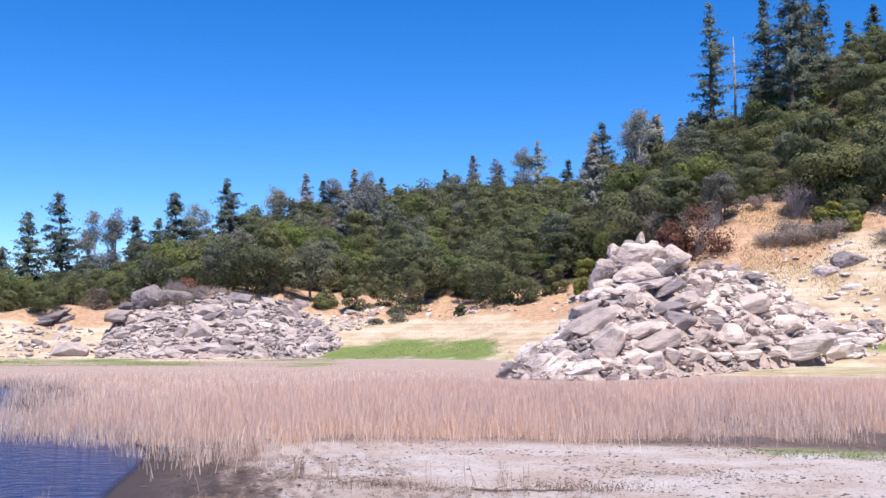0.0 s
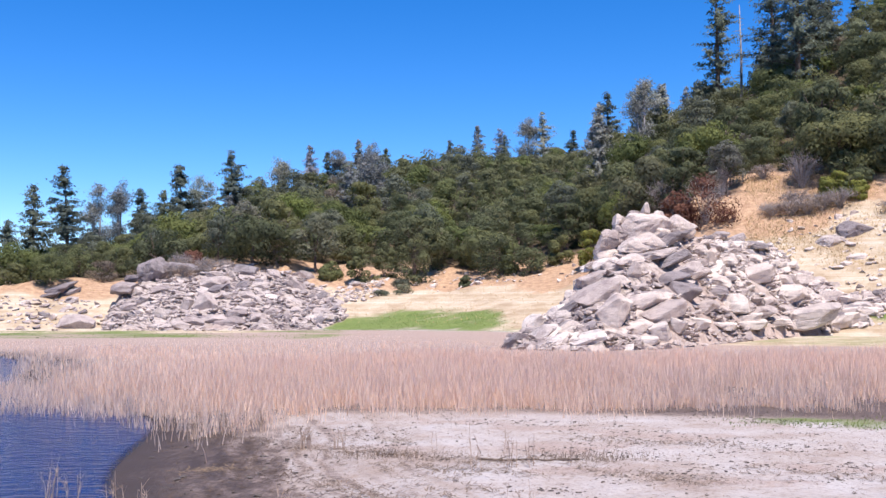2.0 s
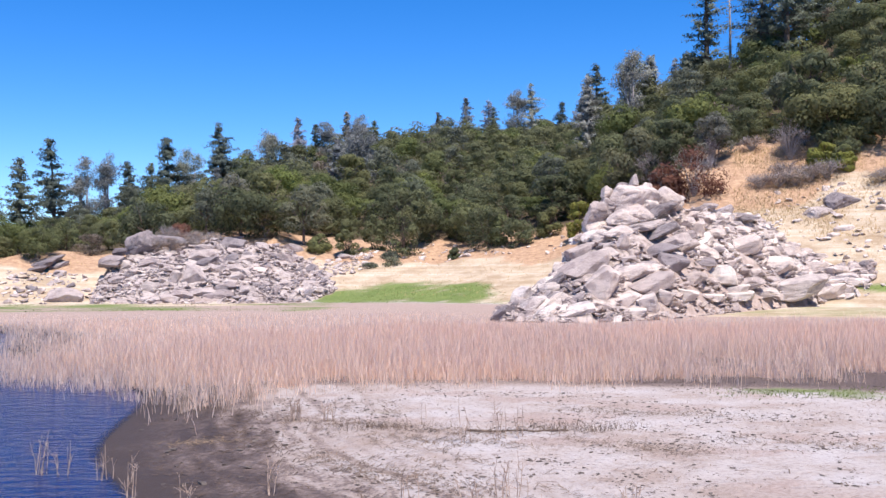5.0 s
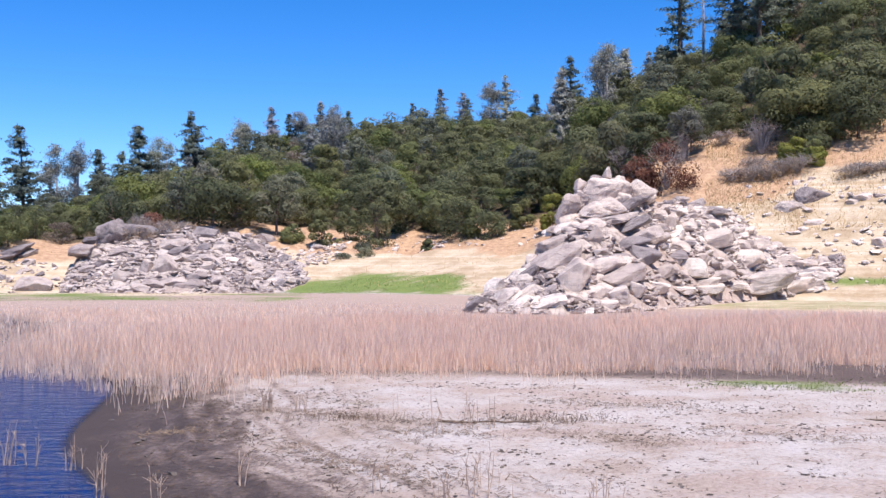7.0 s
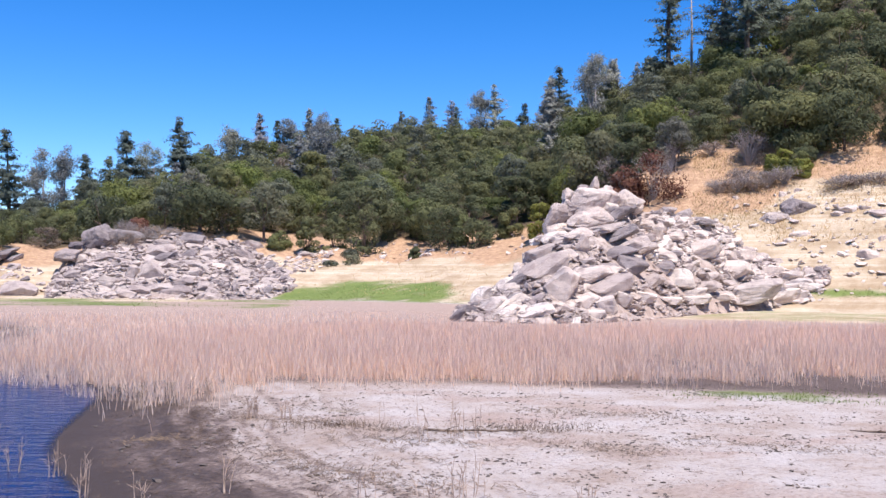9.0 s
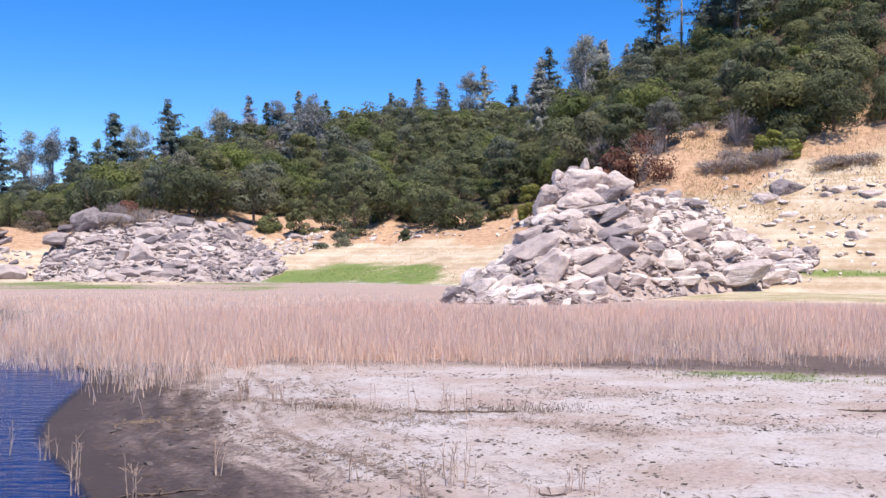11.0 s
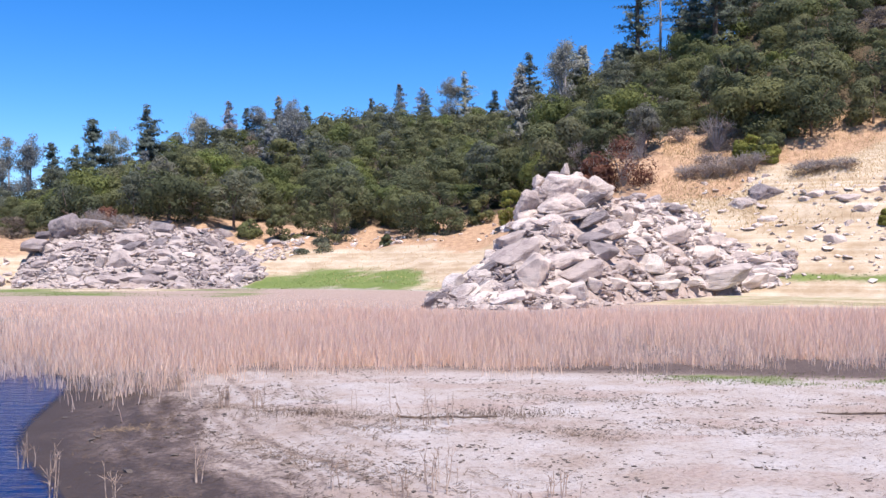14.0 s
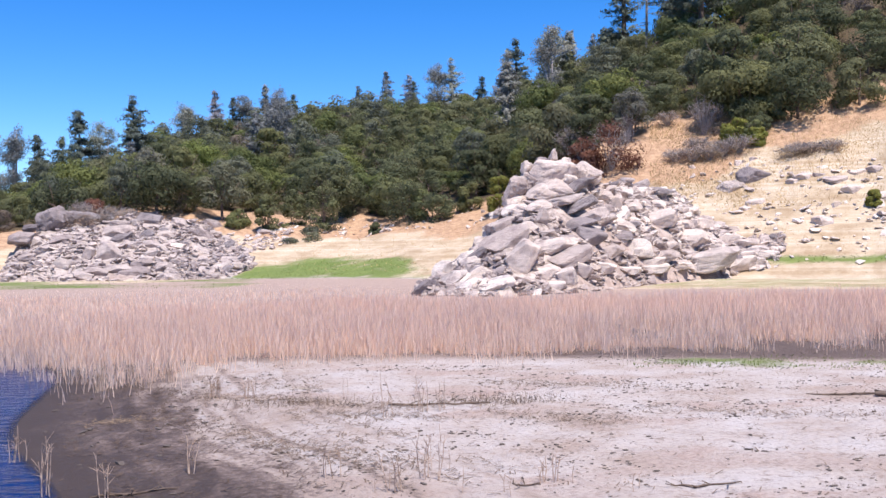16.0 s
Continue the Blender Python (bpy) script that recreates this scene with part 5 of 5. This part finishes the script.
def strew(rng, p, mat, label):
    x, y = p[:, 0], p[:, 1]
    n = len(x)
    a = rng.uniform(0, math.pi, n)
    ln, w = rng.uniform(0.03, 0.16, n), rng.uniform(0.003, 0.008, n)
    dx, dy = np.cos(a) * ln, np.sin(a) * ln * 0.8
    px, py = -np.sin(a) * w, np.cos(a) * w
    def lay(sx, sy, up):
        return np.stack([sx, sy, height(sx, sy) + up], 1)
    up = rng.uniform(0.008, 0.03, n)
    c = np.stack([lay(x - px, y - py, 0.006), lay(x + dx - px, y + dy - py, up), lay(x + dx + px, y + dy + py, up), lay(x + px, y + py, 0.006)], 1)
    tagged(quads_object("plant_litter", c, mat), label, "litter", kind="stuff")


def clods(rng):
    n = 12000
    x, y = rng.uniform(-3.5, 10, n), 9 + 13 * rng.random(n)
    k = (x > wet_edge(y) + 0.3) & (rng.random(n) < np.where(x > wet_edge(y) + 2.5, 1, 0.22)) & (rng.random(n) < np.clip(0.15 + 2.0 * rough_grain(x * 0.8, y * 1.1, 81), 0.04, 1))
    x, y = x[k], y[k]
    # lumps on the damp mud
    ly = rng.uniform(10.3, 18.5, 110)
    lx = wet_edge(ly) + rng.uniform(0.35, 2.9, 110)
    x, y = np.concatenate([lx, x]), np.concatenate([ly, y])
    out = []
    z = height(x, y)
    for i in range(len(x)):
        hull = CHIPS[i % 8]
        s = (0.018 if i < 110 else 0.009) * math.exp(min(1.4, abs(rng.normal(0, 0.7))))
        t = rng.uniform(0, 6.28)
        r = np.array([[math.cos(t), -math.sin(t), 0], [math.sin(t), math.cos(t), 0], [0, 0, 1]])
        out.append((hull * np.array([s * rng.uniform(1.2, 3.2), s * 1.3, s * rng.uniform(0.3, 0.75)])) @ r.T + np.array([x[i], y[i], z[i] + s * 0.2]))
    tagged(quads_object("mud_clods", np.concatenate(out), clod_mat), "small dark clods scattered on pale dry mud", "clods", kind="stuff")


bark_litter = bark_material("dry_litter", (0.11, 0.08, 0.06), (0.28, 0.205, 0.155))
wet_litter = bark_material("sodden_litter", (0.045, 0.032, 0.025), (0.17, 0.118, 0.088))
clod_mat = bark_material("clod_mud", (0.055, 0.044, 0.038), (0.2, 0.165, 0.145))
mud_litter()


def dead_stalk(x, y, tall, stems, seed, label, thick=0.008):
    rng = random.Random(seed)
    ob = new("dead_stalk")
    for _ in range(stems):
        pieces = []
        a, lean = rng.uniform(0, 6.28), rng.uniform(0.02, 0.3 if thick > 0.007 else 0.08)
        h = tall * rng.uniform(0.55, 1.0)
        sx, sy = rng.uniform(-0.1, 0.1), rng.uniform(-0.1, 0.1)
        top = Vector((sx + math.cos(a) * lean * h, sy + math.sin(a) * lean * h, h))
        mid = Vector((sx, sy, 0)).lerp(top, 0.5) + Vector((rng.uniform(-0.02, 0.02), rng.uniform(-0.02, 0.02), 0))
        pieces.append(tube([(sx, sy, -0.08), mid, top], [thick, thick * 0.75, thick * 0.4], 4))
        for _ in range(3 if thick > 0.007 else 1):
            b = mid.lerp(top, rng.uniform(-0.3, 0.8))
            t = b + Vector((rng.uniform(-1, 1), rng.uniform(-1, 1), rng.uniform(0.4, 1.4))) * 0.09
            pieces.append(tube([b, t], [0.004, 0.002], 3))
        mesh_object("stem", *join(*pieces), STALK, ob)
    ob.matrix_basis = pose(x, y, max(at(x, y), -0.05))
    tagged(ob, label, "dead plant", "dead stalks on the flat")


STALK = bark_material("dry_stalk", (0.30, 0.21, 0.16), (0.56, 0.44, 0.36))
for k, (x, y, tall, stems) in enumerate(((-3.26, 10.7, 0.62, 5), (-2.61, 10.4, 0.55, 4), (0.72, 10.35, 0.62, 6), (0.42, 14.2, 0.5, 3), (0.89, 14.6, 0.55, 4), (1.15, 14.7, 0.5, 3),
                                         (-2.34, 16.6, 0.42, 16), (-1.8, 16.5, 0.36, 8), (-4.6, 18.2, 0.5, 16), (-4.1, 18.6, 0.45, 9), (-3.5, 19.0, 0.5, 9),
                                         (0.35, 9.95, 0.4, 5), (-0.3, 10.6, 0.35, 4), (1.9, 10.1, 0.3, 6), (-1.9, 11.3, 0.4, 4))):
    dead_stalk(x, y, tall, stems, 900 + k, "clump of dry tan stalks standing on the mud")
for k, (x, y, tall, stems) in enumerate(((-5.1, 12.9, 0.66, 7), (-4.75, 12.8, 0.5, 4), (-4.1, 12.5, 0.45, 5), (-3.75, 12.2, 0.35, 3), (-6.4, 20.4, 0.4, 5))):
    dead_stalk(x, y, tall, stems, 930 + k, "dry branching stalks standing in shallow water")


def driftwood(points, thick, seed, label):
    rng = random.Random(seed)
    way = []
    for (ax, ay), (bx, by) in zip(points, points[1:]):
        way += [(ax + (bx - ax) * t + rng.gauss(0, 0.025), ay + (by - ay) * t + rng.gauss(0, 0.06)) for t in (0, 0.3, 0.65)]
    way.append(points[-1])
    pts = [Vector((x, y, at(x, y) + thick * rng.uniform(0.4, 1.2))) for x, y in way]
    radii = [thick * rng.uniform(0.45, 0.9) for _ in pts]
    radii[-1] *= 0.5
    radii[0] *= 0.55
    tw = []
    for p in pts[1:-1]:
        tw.append(tube([p, p + Vector((rng.uniform(-0.15, 0.15), rng.uniform(-0.2, 0.2), 0.05))], [thick * 0.5, thick * 0.2], 5))
    o = pts[0].copy()
    v, f = join(tube(pts, radii, 7), *tw)
    ob = mesh_object("driftwood", [p - o for p in v], f, BARK, flat=False)
    ob.location = o
    tagged(ob, label, "driftwood", "sticks on the mud")


driftwood(((3.0, 9.75), (3.3, 9.72), (3.75, 9.68)), 0.016, 1, "thin dark stick lying on the dry mud")
driftwood(((1.48, 10.05), (1.6, 10.0), (1.8, 10.05)), 0.014, 2, "thin dark stick lying on the dry mud")
driftwood(((0.4, 15.1), (0.9, 15.2), (1.4, 15.15), (2.0, 15.25)), 0.02, 3, "long dark branch lying on the mud")
driftwood(((7.0, 15.3), (7.6, 15.2), (8.4, 15.1)), 0.02, 4, "dark branch lying beside a log")
driftwood(((7.95, 15.0), (8.4, 14.95), (9.0, 14.9)), 0.07, 5, "short dark weathered log on the mud")
driftwood(((-2.75, 10.55), (-2.3, 10.5), (-1.9, 10.65)), 0.018, 6, "dark crooked branch on wet mud")


# single thin stalks
for k, (x, y, tall) in enumerate(((0.35, 14.51, 0.68), (0.88, 16.09, 0.45), (0.90, 14.52, 0.55), (0.68, 10.81, 0.64), (0.84, 10.73, 0.3), (0.23, 9.89, 0.3),
                                  (0.99, 9.83, 0.34), (1.35, 9.55, 0.2), (0.84, 11.79, 0.35), (-0.25, 16.6, 0.3), (2.09, 9.91, 0.2), (2.69, 9.59, 0.2), (1.7, 14.6, 0.4))):
    dead_stalk(x, y, tall, 1 + k % 2, 960 + k, "single thin upright dry stalk on pale mud", 0.006)


def tuft_spots(rng, n):
    return rng.normal(-3.4, 0.3, n), rng.normal(14.8, 0.16, n)


def wrack_spots(rng, n):
    return rng.normal(2.2, 0.55, n), rng.normal(15.5, 0.22, n)


def pale_tuft_spots(rng, n):
    x = np.concatenate([rng.normal(-1.3, 0.45, n // 2), rng.normal(-0.6, 0.4, n - n // 2)])
    return x, rng.normal(15.7, 0.22, n)


ochre = bark_material("ochre_straw", (0.16, 0.11, 0.07), (0.32, 0.23, 0.15))
strew(np.random.default_rng(91), np.stack(tuft_spots(np.random.default_rng(90), 170), 1), ochre, "flattened ochre grass tuft on damp mud")
grass_strip("low brown dead weeds behind a long stick", bark_litter, 420, 92, wrack_spots, (0.03, 0.16), (0.004, 0.01))
grass_strip("low brown dead weeds on pale mud", bark_litter, 420, 93, pale_tuft_spots, (0.03, 0.17), (0.004, 0.01))
